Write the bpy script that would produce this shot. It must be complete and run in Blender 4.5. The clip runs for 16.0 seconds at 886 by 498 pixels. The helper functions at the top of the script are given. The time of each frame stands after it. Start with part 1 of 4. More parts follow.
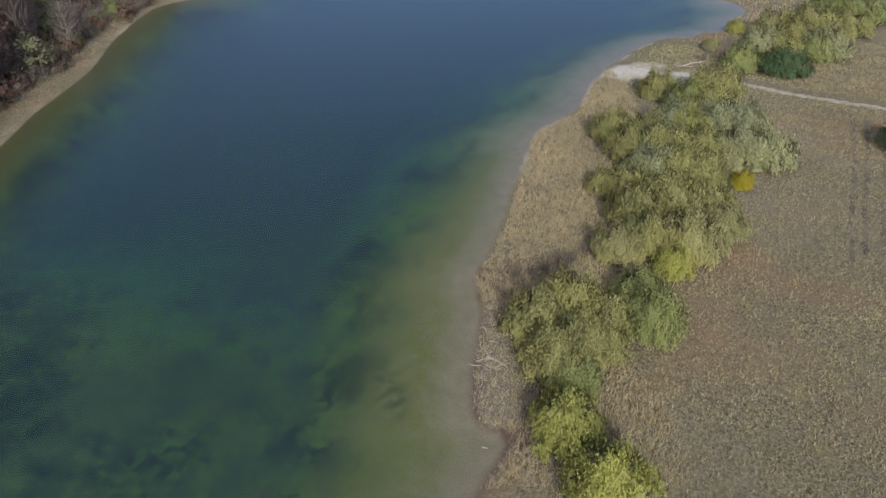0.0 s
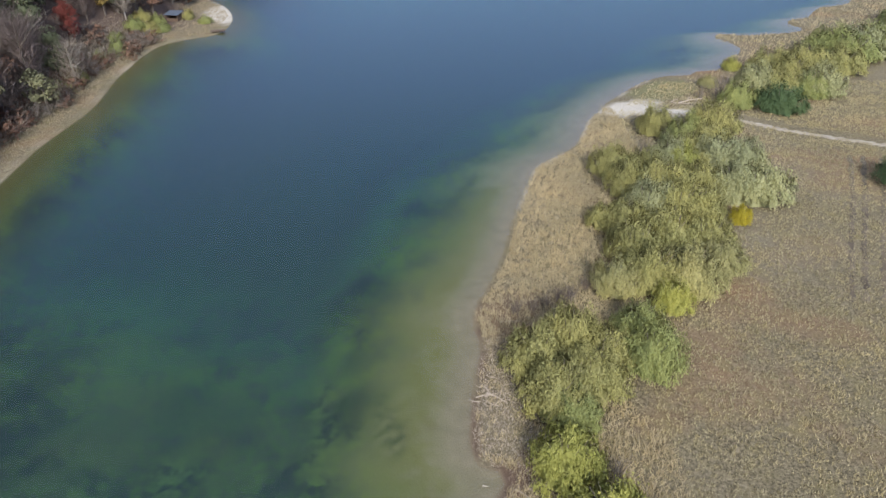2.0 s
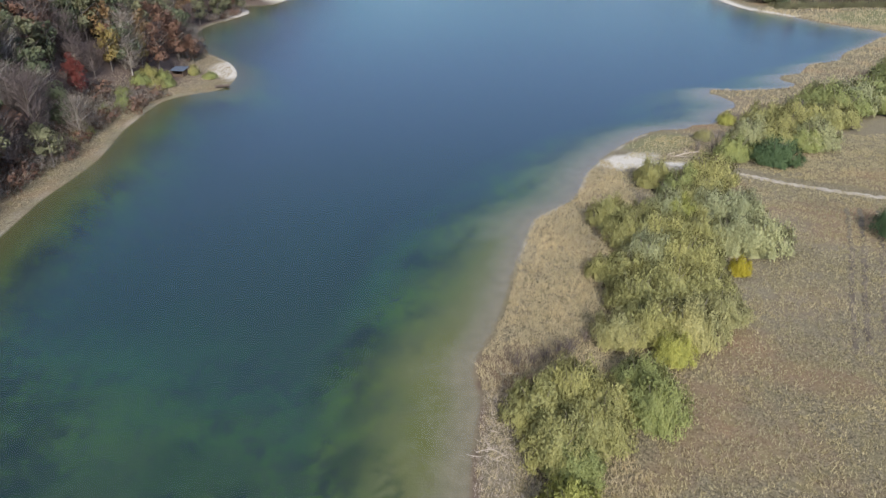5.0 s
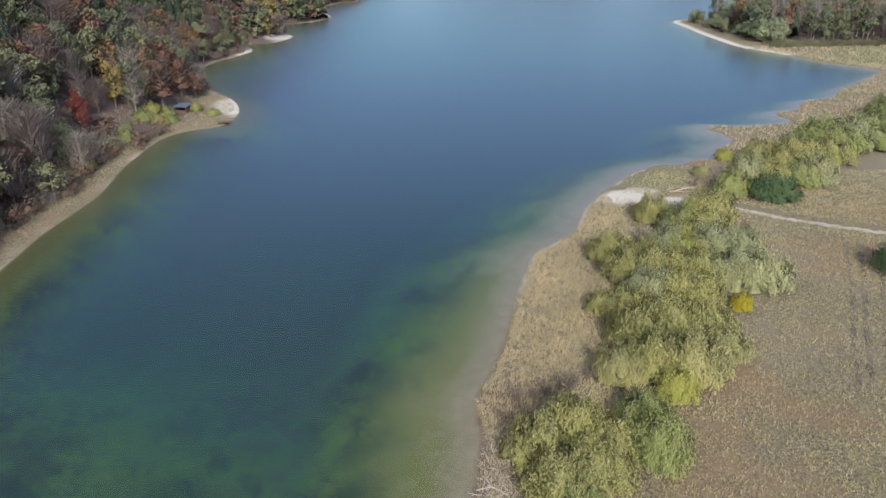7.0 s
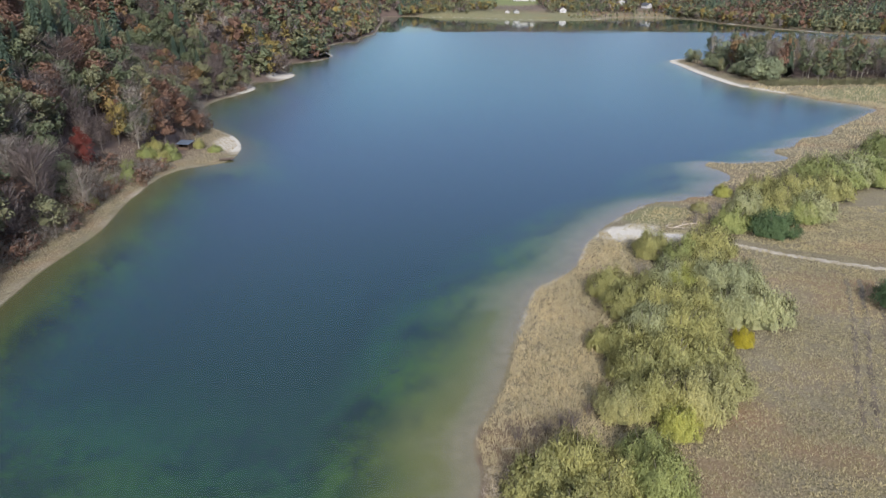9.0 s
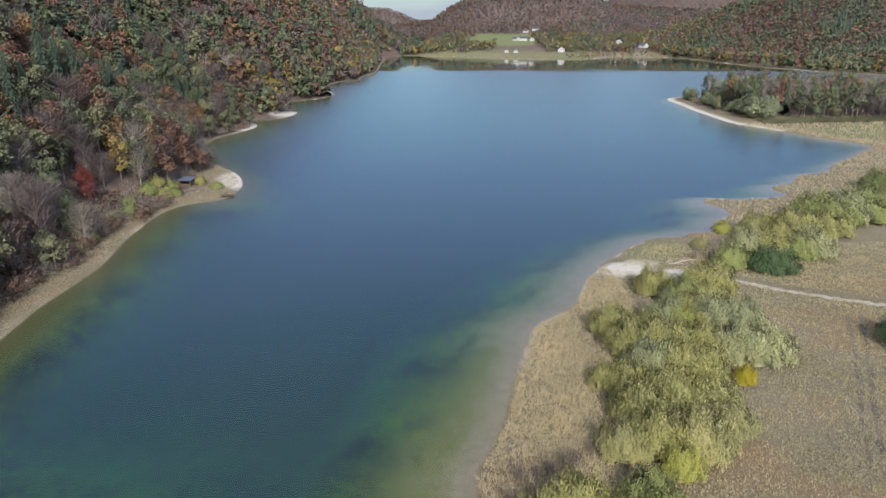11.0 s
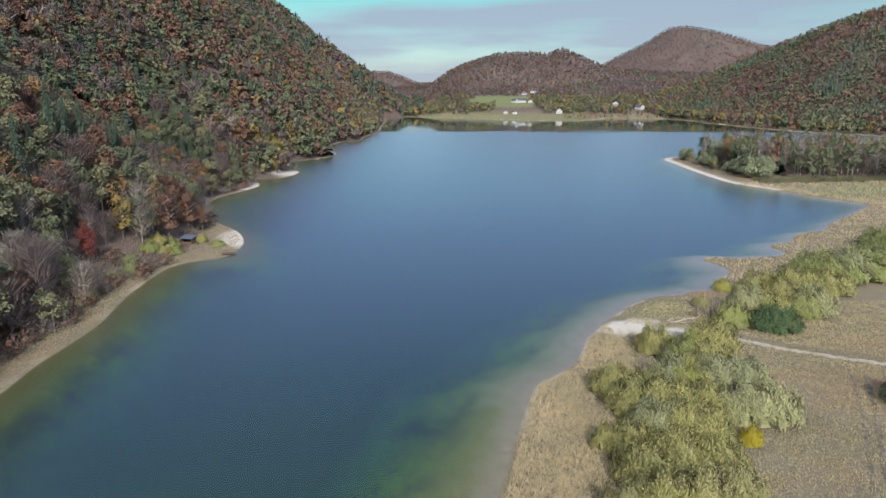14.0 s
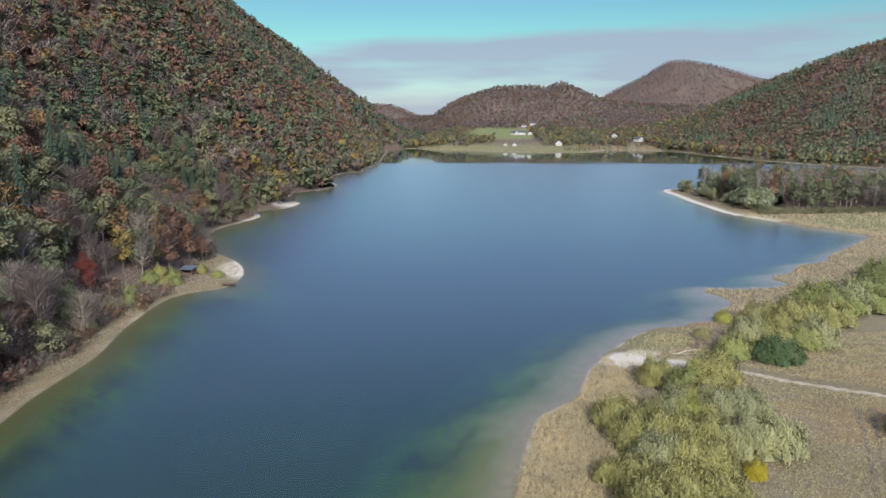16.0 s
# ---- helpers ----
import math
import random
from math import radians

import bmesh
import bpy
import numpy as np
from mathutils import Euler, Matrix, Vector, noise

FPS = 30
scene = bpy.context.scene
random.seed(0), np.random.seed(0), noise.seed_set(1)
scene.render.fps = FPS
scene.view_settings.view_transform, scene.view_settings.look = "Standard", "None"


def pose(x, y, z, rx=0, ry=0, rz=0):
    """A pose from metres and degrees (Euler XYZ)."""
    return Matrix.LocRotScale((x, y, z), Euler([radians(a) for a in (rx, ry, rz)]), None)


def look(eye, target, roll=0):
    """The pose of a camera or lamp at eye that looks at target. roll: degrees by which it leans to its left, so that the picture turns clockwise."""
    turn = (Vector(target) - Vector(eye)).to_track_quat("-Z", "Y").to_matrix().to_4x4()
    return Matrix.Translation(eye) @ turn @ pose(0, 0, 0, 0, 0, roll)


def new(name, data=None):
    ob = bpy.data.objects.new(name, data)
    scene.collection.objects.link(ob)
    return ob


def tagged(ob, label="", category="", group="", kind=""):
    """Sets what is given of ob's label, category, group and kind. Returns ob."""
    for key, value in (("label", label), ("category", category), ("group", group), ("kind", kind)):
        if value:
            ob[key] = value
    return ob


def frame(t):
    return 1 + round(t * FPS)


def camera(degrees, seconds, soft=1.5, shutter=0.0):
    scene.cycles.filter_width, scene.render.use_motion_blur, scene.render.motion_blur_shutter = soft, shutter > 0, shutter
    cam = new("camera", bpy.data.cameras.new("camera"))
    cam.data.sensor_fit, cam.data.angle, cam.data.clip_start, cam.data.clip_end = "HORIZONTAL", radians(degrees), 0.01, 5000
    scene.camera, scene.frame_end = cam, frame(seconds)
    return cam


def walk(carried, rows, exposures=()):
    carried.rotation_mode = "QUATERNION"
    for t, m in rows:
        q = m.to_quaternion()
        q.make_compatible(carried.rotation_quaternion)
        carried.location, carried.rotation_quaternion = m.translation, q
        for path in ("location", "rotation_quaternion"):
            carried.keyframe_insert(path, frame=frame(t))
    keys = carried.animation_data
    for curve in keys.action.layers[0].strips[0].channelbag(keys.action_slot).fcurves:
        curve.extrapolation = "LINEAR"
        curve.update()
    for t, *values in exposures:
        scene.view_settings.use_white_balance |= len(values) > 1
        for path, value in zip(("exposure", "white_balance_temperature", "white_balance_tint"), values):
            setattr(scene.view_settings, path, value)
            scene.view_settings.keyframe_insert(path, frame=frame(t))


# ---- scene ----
cam = camera(65.15, 16.0)
EYE = (0.0, 0.0, 48.0)
# seconds, yaw, pitch, roll
PATH = [(0, -0.089, -33.99, 0.134), (0.5, -0.091, -33.32, 0.125), (1, -0.093, -32.58, 0.116), (1.5, -0.094, -31.87, 0.108), (2, -0.095, -31.11, 0.100), (2.5, -0.096, -30.42, 0.093),
        (3, -0.096, -29.67, 0.086), (3.5, -0.096, -28.98, 0.080), (4, -0.096, -28.26, 0.073), (6.5, -0.089, -24.75, 0.047), (7, -0.087, -24.00, 0.042), (7.5, -0.084, -23.28, 0.037),
        (8, -0.081, -22.52, 0.032), (8.5, -0.078, -21.79, 0.027), (9, -0.075, -21.02, 0.023), (11.5, -0.054, -17.27, -0.003), (12, -0.049, -16.47, -0.009), (12.5, -0.044, -15.72, -0.015),
        (13, -0.039, -14.88, -0.021), (13.5, -0.034, -14.09, -0.028), (14, -0.029, -13.26, -0.035), (14.5, -0.023, -12.46, -0.042), (15, -0.017, -11.62, -0.050), (15.5, -0.011, -10.91, -0.059),
        (15.7, -0.009, -10.72, -0.062), (16, -0.005, -10.70, -0.068)]
walk(cam, [(t, pose(*EYE, 90 + p, r, y)) for t, y, p, r in PATH], [(0.0, 0.2), (0.4, 0.65), (16.0, 0.65)])

# ---- sky and sun ----
SUN_FROM = Vector((0.10, -0.92, 0.57))
world = bpy.data.worlds.new("world")
scene.world = world
world.use_nodes = True
wn, wl = world.node_tree.nodes, world.node_tree.links
wn.clear()
sky = wn.new("ShaderNodeTexSky")
sky.sky_type, sky.sun_disc = "NISHITA", False
sky.sun_elevation = math.atan2(SUN_FROM.z, math.hypot(SUN_FROM.x, SUN_FROM.y))
sky.sun_rotation = math.atan2(SUN_FROM.x, SUN_FROM.y)
sky.air_density, sky.dust_density, sky.ozone_density = 1.0, 0.2, 1.6
wcoord = wn.new("ShaderNodeTexCoord")
wsep = wn.new("ShaderNodeSeparateXYZ")
wl.new(wcoord.outputs["Generated"], wsep.inputs[0])
wmap = wn.new("ShaderNodeMapping")
wmap.inputs["Scale"].default_value = (1.6, 1.6, 11.0)
wl.new(wcoord.outputs["Generated"], wmap.inputs["Vector"])
cloud = wn.new("ShaderNodeTexNoise")
cloud.inputs["Scale"].default_value, cloud.inputs["Detail"].default_value, cloud.inputs["Roughness"].default_value = 1.5, 4.0, 0.5
wl.new(wmap.outputs[0], cloud.inputs["Vector"])
band = wn.new("ShaderNodeMapRange")          # a layer of cloud that thins out overhead
band.inputs["From Min"].default_value, band.inputs["From Max"].default_value = 0.116, 0.088
band.inputs["To Min"].default_value, band.inputs["To Max"].default_value = -0.2, 0.13
lean = wn.new("ShaderNodeMath")               # its upper edge climbs towards the east
lean.operation = "MULTIPLY_ADD"
lean.inputs[1].default_value = -0.058
wl.new(wsep.outputs["X"], lean.inputs[0])
wl.new(wsep.outputs["Z"], lean.inputs[2])
wl.new(lean.outputs[0], band.inputs["Value"])
add = wn.new("ShaderNodeMath")
add.operation = "ADD"
wl.new(cloud.outputs["Fac"], add.inputs[0])
wl.new(band.outputs[0], add.inputs[1])
cover = wn.new("ShaderNodeMapRange")
cover.inputs["From Min"].default_value, cover.inputs["From Max"].default_value = 0.40, 0.64
cover.inputs["To Max"].default_value = 0.85
wl.new(add.outputs[0], cover.inputs["Value"])
wmix = wn.new("ShaderNodeMix")
wmix.data_type = "RGBA"
wl.new(cover.outputs[0], wmix.inputs["Factor"])
wtint = wn.new("ShaderNodeMix")              # low sky dimmed and cast cyan, higher sky bluer and brighter
wtint.data_type, wtint.blend_type = "RGBA", "MULTIPLY"
wtint.inputs["Factor"].default_value = 1.0
wcast = wn.new("ShaderNodeValToRGB")
for i, (place, shade) in enumerate(((0.0, (0.34, 0.39, 0.46, 1)), (0.11, (0.245, 0.415, 0.37, 1)), (0.15, (0.245, 0.39, 0.385, 1)), (0.21, (0.40, 0.385, 0.53, 1)), (0.42, (0.85, 0.80, 1.0, 1)), (1.0, (1.1, 1.0, 1.15, 1)))):
    stop = wcast.color_ramp.elements[i] if i < 2 else wcast.color_ramp.elements.new(place)
    stop.position, stop.color = place, shade
wl.new(wsep.outputs["Z"], wcast.inputs[0])
wl.new(wcast.outputs[0], wtint.inputs["B"])
wl.new(sky.outputs[0], wtint.inputs["A"])
wl.new(wtint.outputs["Result"], wmix.inputs["A"])
wmix.inputs["B"].default_value = (1.66, 1.92, 2.5, 1)
fill_veil = wn.new("ShaderNodeTexNoise")           # unseen thin cloud overhead, added to brighten the fill light
fill_veil.inputs["Scale"].default_value, fill_veil.inputs["Detail"].default_value = 2.2, 5.0
wl.new(wcoord.outputs["Generated"], fill_veil.inputs["Vector"])
above = wn.new("ShaderNodeMapRange")
above.inputs["From Min"].default_value, above.inputs["From Max"].default_value = 0.45, 0.80
wl.new(wsep.outputs["Z"], above.inputs["Value"])
shape = wn.new("ShaderNodeMapRange")
shape.inputs["From Min"].default_value, shape.inputs["From Max"].default_value, shape.inputs["To Max"].default_value = 0.32, 0.62, 0.9
wl.new(fill_veil.outputs["Fac"], shape.inputs["Value"])
vmul = wn.new("ShaderNodeMath")
vmul.operation = "MULTIPLY"
wl.new(above.outputs[0], vmul.inputs[0])
wl.new(shape.outputs[0], vmul.inputs[1])
vmix = wn.new("ShaderNodeMix")
vmix.data_type = "RGBA"
wl.new(vmul.outputs[0], vmix.inputs["Factor"])
wl.new(wmix.outputs["Result"], vmix.inputs["A"])
vmix.inputs["B"].default_value = (6.0, 6.2, 6.6, 1)
wbg = wn.new("ShaderNodeBackground")
wbg.inputs["Strength"].default_value = 0.15
wl.new(vmix.outputs["Result"], wbg.inputs["Color"])
wout = wn.new("ShaderNodeOutputWorld")
wl.new(wbg.outputs[0], wout.inputs["Surface"])
sun = new("sun", bpy.data.lights.new("sun", "SUN"))
sun.data.energy, sun.data.angle, sun.data.color = 3.0, radians(5.0), (1.0, 0.955, 0.89)
sun.matrix_world = look(SUN_FROM * 100, (0, 0, 0))


# ---- materials ----
class Nodes:
    """Short ways to wire one material."""

    def __init__(self, name, rough=0.8, specular=0.3):
        self.m = bpy.data.materials.new(name)
        self.m.use_nodes = True
        self.t = self.m.node_tree
        self.n, self.l = self.t.nodes, self.t.links
        self.bsdf = self.n["Principled BSDF"]
        self.bsdf.inputs["Roughness"].default_value = rough
        self.bsdf.inputs["Specular IOR Level"].default_value = specular
        self.geo = self.n.new("ShaderNodeNewGeometry")

    def put(self, value, socket):
        if isinstance(value, bpy.types.NodeSocket):
            self.l.new(value, socket)
        else:
            socket.default_value = value

    def noise(self, scale, detail=4.0, rough=0.55, stretch=None):
        v = self.geo.outputs["Position"]
        if stretch:
            mp = self.n.new("ShaderNodeMapping")
            mp.inputs["Scale"].default_value = stretch
            self.l.new(v, mp.inputs["Vector"])
            v = mp.outputs[0]
        k = self.n.new("ShaderNodeTexNoise")
        self.l.new(v, k.inputs["Vector"])
        k.inputs["Scale"].default_value, k.inputs["Detail"].default_value, k.inputs["Roughness"].default_value = scale, detail, rough
        return k.outputs["Fac"]

    def ramp(self, fac, *stops):
        r = self.n.new("ShaderNodeValToRGB")
        el = r.color_ramp.elements
        while len(el) < len(stops):
            el.new(0.5)
        for e, (p, c) in zip(el, stops):
            e.position, e.color = p, (*c, 1) if len(c) == 3 else c
        self.put(fac, r.inputs[0])
        return r.outputs[0]

    def mix(self, fac, a, b, blend="MIX"):
        k = self.n.new("ShaderNodeMix")
        k.data_type, k.blend_type = "RGBA", blend
        self.put(fac, k.inputs["Factor"])
        self.put(a, k.inputs["A"])
        self.put(b, k.inputs["B"])
        return k.outputs["Result"]

    def math(self, op, a, b=0.0, clamp=False):
        k = self.n.new("ShaderNodeMath")
        k.operation, k.use_clamp = op, clamp
        self.put(a, k.inputs[0])
        self.put(b, k.inputs[1])
        return k.outputs[0]

    def span(self, v, a, b, c=0.0, d=1.0):
        k = self.n.new("ShaderNodeMapRange")
        self.put(v, k.inputs["Value"])
        for s, q in zip(("From Min", "From Max", "To Min", "To Max"), (a, b, c, d)):
            k.inputs[s].default_value = q
        return k.outputs[0]

    def mask(self, name):
        k = self.n.new("ShaderNodeAttribute")
        k.attribute_name = name
        return k.outputs["Fac"]

    def z(self):
        k = self.n.new("ShaderNodeSeparateXYZ")
        self.l.new(self.geo.outputs["Position"], k.inputs[0])
        return k.outputs

    def bump(self, fac, strength=0.4, distance=0.1):
        k = self.n.new("ShaderNodeBump")
        k.inputs["Strength"].default_value, k.inputs["Distance"].default_value = strength, distance
        self.l.new(fac, k.inputs["Height"])
        self.l.new(k.outputs[0], self.bsdf.inputs["Normal"])

    def color(self, c):
        self.put(c, self.bsdf.inputs["Base Color"])
        return self.m


def leaf_material(name, dark, mid, light, patch=0.12, glow=0.47, lift=1.9, soft=True, vary=0.35):
    """Foliage: each leaf clump has its own shade, and whole crowns differ."""
    k = Nodes(name, 0.75, 0.15)
    one = k.ramp(k.geo.outputs["Random Per Island"], (0.0, [vary * a + (1 - vary) * b for a, b in zip(dark, mid)]), (0.5, mid), (1.0, [vary * a + (1 - vary) * b for a, b in zip(light, mid)]))
    crown = k.math("ADD", k.math("MULTIPLY", k.noise(patch, 2.0), 0.7), k.math("MULTIPLY", k.noise(0.018, 3.0), 0.3))
    c = k.mix(k.span(crown, 0.3, 0.7), k.mix(1.0, one, (0.95 * lift, 1.0 * lift, 1.05 * lift, 1), "MULTIPLY"), k.mix(1.0, one, (1.5 * lift, 1.45 * lift, 1.3 * lift, 1), "MULTIPLY"))
    k.color(c)
    if soft:
        facing = k.n.new("ShaderNodeAttribute")
        facing.attribute_name = "out"
        turned = k.n.new("ShaderNodeVectorTransform")
        turned.vector_type, turned.convert_from, turned.convert_to = "NORMAL", "OBJECT", "WORLD"
        k.l.new(facing.outputs["Vector"], turned.inputs[0])
        k.l.new(turned.outputs[0], k.bsdf.inputs["Normal"])
        k.m["leafy"] = 1
    thin = k.n.new("ShaderNodeBsdfTranslucent")
    k.l.new(c, thin.inputs["Color"])
    if soft:
        k.l.new(turned.outputs[0], thin.inputs["Normal"])
    both = k.n.new("ShaderNodeMixShader")
    both.inputs[0].default_value = glow
    k.l.new(k.bsdf.outputs[0], both.inputs[1])
    k.l.new(thin.outputs[0], both.inputs[2])
    k.l.new(both.outputs[0], k.n["Material Output"].inputs["Surface"])
    return k.m


def plain(name, a, b, scale=3.0, rough=0.8, metallic=0.0, bump=0.3):
    k = Nodes(name, rough)
    k.bsdf.inputs["Metallic"].default_value = metallic
    n = k.noise(scale, 6.0)
    k.bump(n, bump, 0.05)
    return k.color(k.mix(k.span(n, 0.3, 0.7), (*a, 1), (*b, 1)))


LEAF = {
    "lime": leaf_material("lime_willow_leaves", (0.15, 0.155, 0.045), (0.20, 0.203, 0.062), (0.265, 0.262, 0.086), vary=0.9),
    "olive": leaf_material("olive_willow_leaves", (0.135, 0.13, 0.055), (0.19, 0.183, 0.076), (0.25, 0.238, 0.103), vary=0.9),
    "green": leaf_material("green_willow_leaves", (0.115, 0.13, 0.053), (0.158, 0.174, 0.07), (0.205, 0.217, 0.093), vary=0.9),
    "grey": leaf_material("grey_green_willow_leaves", (0.15, 0.155, 0.085), (0.205, 0.208, 0.115), (0.26, 0.262, 0.15), vary=0.9),
    "straw": leaf_material("straw_coloured_willow_leaves", (0.165, 0.156, 0.073), (0.215, 0.203, 0.096), (0.275, 0.258, 0.126), vary=0.9),
    "gold": leaf_material("golden_leaves", (0.17, 0.14, 0.018), (0.26, 0.218, 0.026), (0.35, 0.30, 0.05), vary=0.9),
    "honey": leaf_material("honey_coloured_leaves", (0.16, 0.122, 0.045), (0.21, 0.165, 0.065), (0.27, 0.215, 0.09)),
    "alder": leaf_material("dull_olive_leaves", (0.12, 0.12, 0.072), (0.15, 0.15, 0.09), (0.185, 0.182, 0.11)),
    "sallow": leaf_material("grey_green_tree_leaves", (0.12, 0.135, 0.085), (0.17, 0.19, 0.12), (0.24, 0.255, 0.17)),
    "dark": leaf_material("dark_green_leaves", (0.035, 0.055, 0.027), (0.055, 0.083, 0.04), (0.085, 0.12, 0.062)),
    "bare": leaf_material("bare_grey_twigs", (0.165, 0.142, 0.126), (0.21, 0.182, 0.162), (0.265, 0.232, 0.207), 0.12, 0.4),
    "brush": leaf_material("dark_bare_brush", (0.075, 0.055, 0.05), (0.10, 0.075, 0.068), (0.14, 0.105, 0.095), 0.12, 0.3),
    "rust": leaf_material("rust_beech_leaves", (0.115, 0.068, 0.05), (0.145, 0.087, 0.064), (0.185, 0.115, 0.083)),
    "amber": leaf_material("amber_leaves", (0.155, 0.10, 0.052), (0.19, 0.125, 0.065), (0.235, 0.158, 0.082)),
    "red": leaf_material("wine_red_leaves", (0.06, 0.018, 0.016), (0.10, 0.03, 0.027), (0.15, 0.052, 0.045)),
    "moss": leaf_material("fading_green_leaves", (0.085, 0.10, 0.06), (0.105, 0.12, 0.072), (0.13, 0.145, 0.088)),
    "mauve": leaf_material("bare_mauve_twigs", (0.115, 0.091, 0.087), (0.142, 0.114, 0.109), (0.175, 0.142, 0.136), 0.12, 0.45),
    "spruce": leaf_material("spruce_needles", (0.046, 0.064, 0.046), (0.058, 0.08, 0.057), (0.074, 0.098, 0.066), 0.12, 0.35, 1.35),
}
BARK = plain("bark", (0.10, 0.085, 0.07), (0.22, 0.19, 0.16), 2.0)
PALE_BARK = plain("pale_bark", (0.30, 0.27, 0.23), (0.45, 0.42, 0.37), 2.0)
DRIFT = plain("bleached_driftwood", (0.36, 0.30, 0.24), (0.55, 0.48, 0.40), 6.0)
REED = leaf_material("dry_reed", (0.25, 0.205, 0.13), (0.41, 0.345, 0.225), (0.56, 0.485, 0.335), 0.15, 0.2, 1.0, False)
HAY = leaf_material("dry_meadow_grass", (0.13, 0.112, 0.066), (0.35, 0.305, 0.185), (0.58, 0.515, 0.345), 0.10, 0.2, 1.0, False)
SEDGE = leaf_material("dark_sedge", (0.17, 0.14, 0.10), (0.27, 0.225, 0.16), (0.38, 0.32, 0.24), 0.3, 0.15, 1.0, False)
PLASTER = plain("white_plaster", (0.45, 0.44, 0.42), (0.55, 0.54, 0.52), 0.6)
TIMBER = plain("brown_timber", (0.09, 0.062, 0.045), (0.15, 0.105, 0.075), 3.0)
TILE = plain("brown_roof_tiles", (0.10, 0.08, 0.075), (0.17, 0.13, 0.12), 1.5)
GREY_TILE = plain("grey_roof_tiles", (0.06, 0.064, 0.07), (0.10, 0.105, 0.112), 1.5)
SHEET = plain("blue_grey_sheet_metal", (0.10, 0.125, 0.165), (0.16, 0.19, 0.235), 1.0, 0.45, 0.3)
ROCK = plain("pale_limestone", (0.20, 0.195, 0.185), (0.36, 0.35, 0.33), 0.3, 0.9, 0.0, 0.8)
GLASS = plain("window_glass", (0.03, 0.035, 0.04), (0.05, 0.055, 0.06), 1.0, 0.1)
GRAVEL = plain("pale_gravel", (0.27, 0.235, 0.18), (0.44, 0.395, 0.32), 0.8, 0.95)
TRACK = plain("worn_soil", (0.07, 0.056, 0.04), (0.20, 0.165, 0.115), 0.5, 0.95)


def ground_material():
    k = Nodes("lake_shore_ground", 0.95, 0.1)
    xyz = k.z()
    fine, coarse, patch = k.noise(3.2, 8.0, 0.85), k.noise(0.35, 5.0), k.noise(0.045, 4.0)
    hay = k.mix(k.span(fine, 0.40, 0.62), (0.065, 0.054, 0.033, 1), (0.345, 0.295, 0.188, 1))
    hay = k.mix(k.span(patch, 0.50, 0.66, 0.0, 0.75), hay, k.mix(fine, (0.17, 0.105, 0.058, 1), (0.36, 0.235, 0.14, 1)))
    hay = k.mix(k.math("MULTIPLY", k.mask("russet"), k.span(coarse, 0.3, 0.6, 0.15, 0.6)), hay, k.mix(fine, (0.12, 0.08, 0.048, 1), (0.32, 0.215, 0.135, 1)))
    grey = k.noise(0.03, 3.0)
    hay = k.mix(k.span(grey, 0.48, 0.62, 0.0, 0.6), hay, k.mix(fine, (0.10, 0.087, 0.06, 1), (0.34, 0.295, 0.21, 1)))
    hay = k.mix(k.span(coarse, 0.50, 0.72, 0.0, 0.6), hay, k.mix(fine, (0.15, 0.13, 0.06, 1), (0.33, 0.285, 0.145, 1)))
    wood = k.mix(k.span(fine, 0.3, 0.7), (0.095, 0.075, 0.063, 1), (0.165, 0.13, 0.108, 1))
    felt = k.noise(0.03, 9.0, 0.75)
    wood = k.mix(1.0, wood, k.mix(k.span(felt, 0.35, 0.65), (0.72, 0.74, 0.78, 1), (1.2, 1.15, 1.1, 1)), "MULTIPLY")
    wood = k.mix(k.span(k.noise(0.006, 4.0), 0.42, 0.6, 0.0, 0.5), wood, k.mix(fine, (0.092, 0.064, 0.053, 1), (0.14, 0.098, 0.082, 1)))
    lawn = k.mix(coarse, (0.12, 0.145, 0.058, 1), (0.22, 0.235, 0.105, 1))
    sand = k.mix(k.span(fine, 0.25, 0.75), (0.46, 0.42, 0.35, 1), (0.70, 0.66, 0.58, 1))
    land = k.mix(k.mask("wood"), hay, wood)
    land = k.mix(k.mask("lawn"), land, lawn)
    land = k.mix(k.math("MULTIPLY", k.mask("sand"), k.span(fine, 0.3, 0.55, 0.45, 1.0)), land, sand)
    land = k.mix(k.mask("mud"), land, k.mix(fine, (0.10, 0.07, 0.05, 1), (0.19, 0.135, 0.10, 1)))
    # lake bed: pale silt at the edge, weed beds further out; green water's dimming and scatter painted in
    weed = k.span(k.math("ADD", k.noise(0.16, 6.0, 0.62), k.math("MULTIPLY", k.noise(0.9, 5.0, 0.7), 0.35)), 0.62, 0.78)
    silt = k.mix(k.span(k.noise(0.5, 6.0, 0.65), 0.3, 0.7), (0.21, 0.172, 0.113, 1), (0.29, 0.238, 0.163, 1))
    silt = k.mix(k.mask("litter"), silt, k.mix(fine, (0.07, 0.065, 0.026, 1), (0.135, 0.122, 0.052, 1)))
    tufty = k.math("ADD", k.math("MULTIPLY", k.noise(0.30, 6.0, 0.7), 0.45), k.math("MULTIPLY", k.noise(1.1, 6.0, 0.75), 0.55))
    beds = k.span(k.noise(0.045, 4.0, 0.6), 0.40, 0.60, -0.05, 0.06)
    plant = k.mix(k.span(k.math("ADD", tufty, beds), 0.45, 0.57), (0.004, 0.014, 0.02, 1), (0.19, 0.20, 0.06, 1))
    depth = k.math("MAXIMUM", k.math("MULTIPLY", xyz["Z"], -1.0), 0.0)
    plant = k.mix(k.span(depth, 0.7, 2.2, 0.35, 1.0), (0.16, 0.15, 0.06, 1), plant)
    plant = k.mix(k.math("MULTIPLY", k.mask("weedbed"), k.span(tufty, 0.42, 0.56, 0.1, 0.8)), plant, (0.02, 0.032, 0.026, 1))
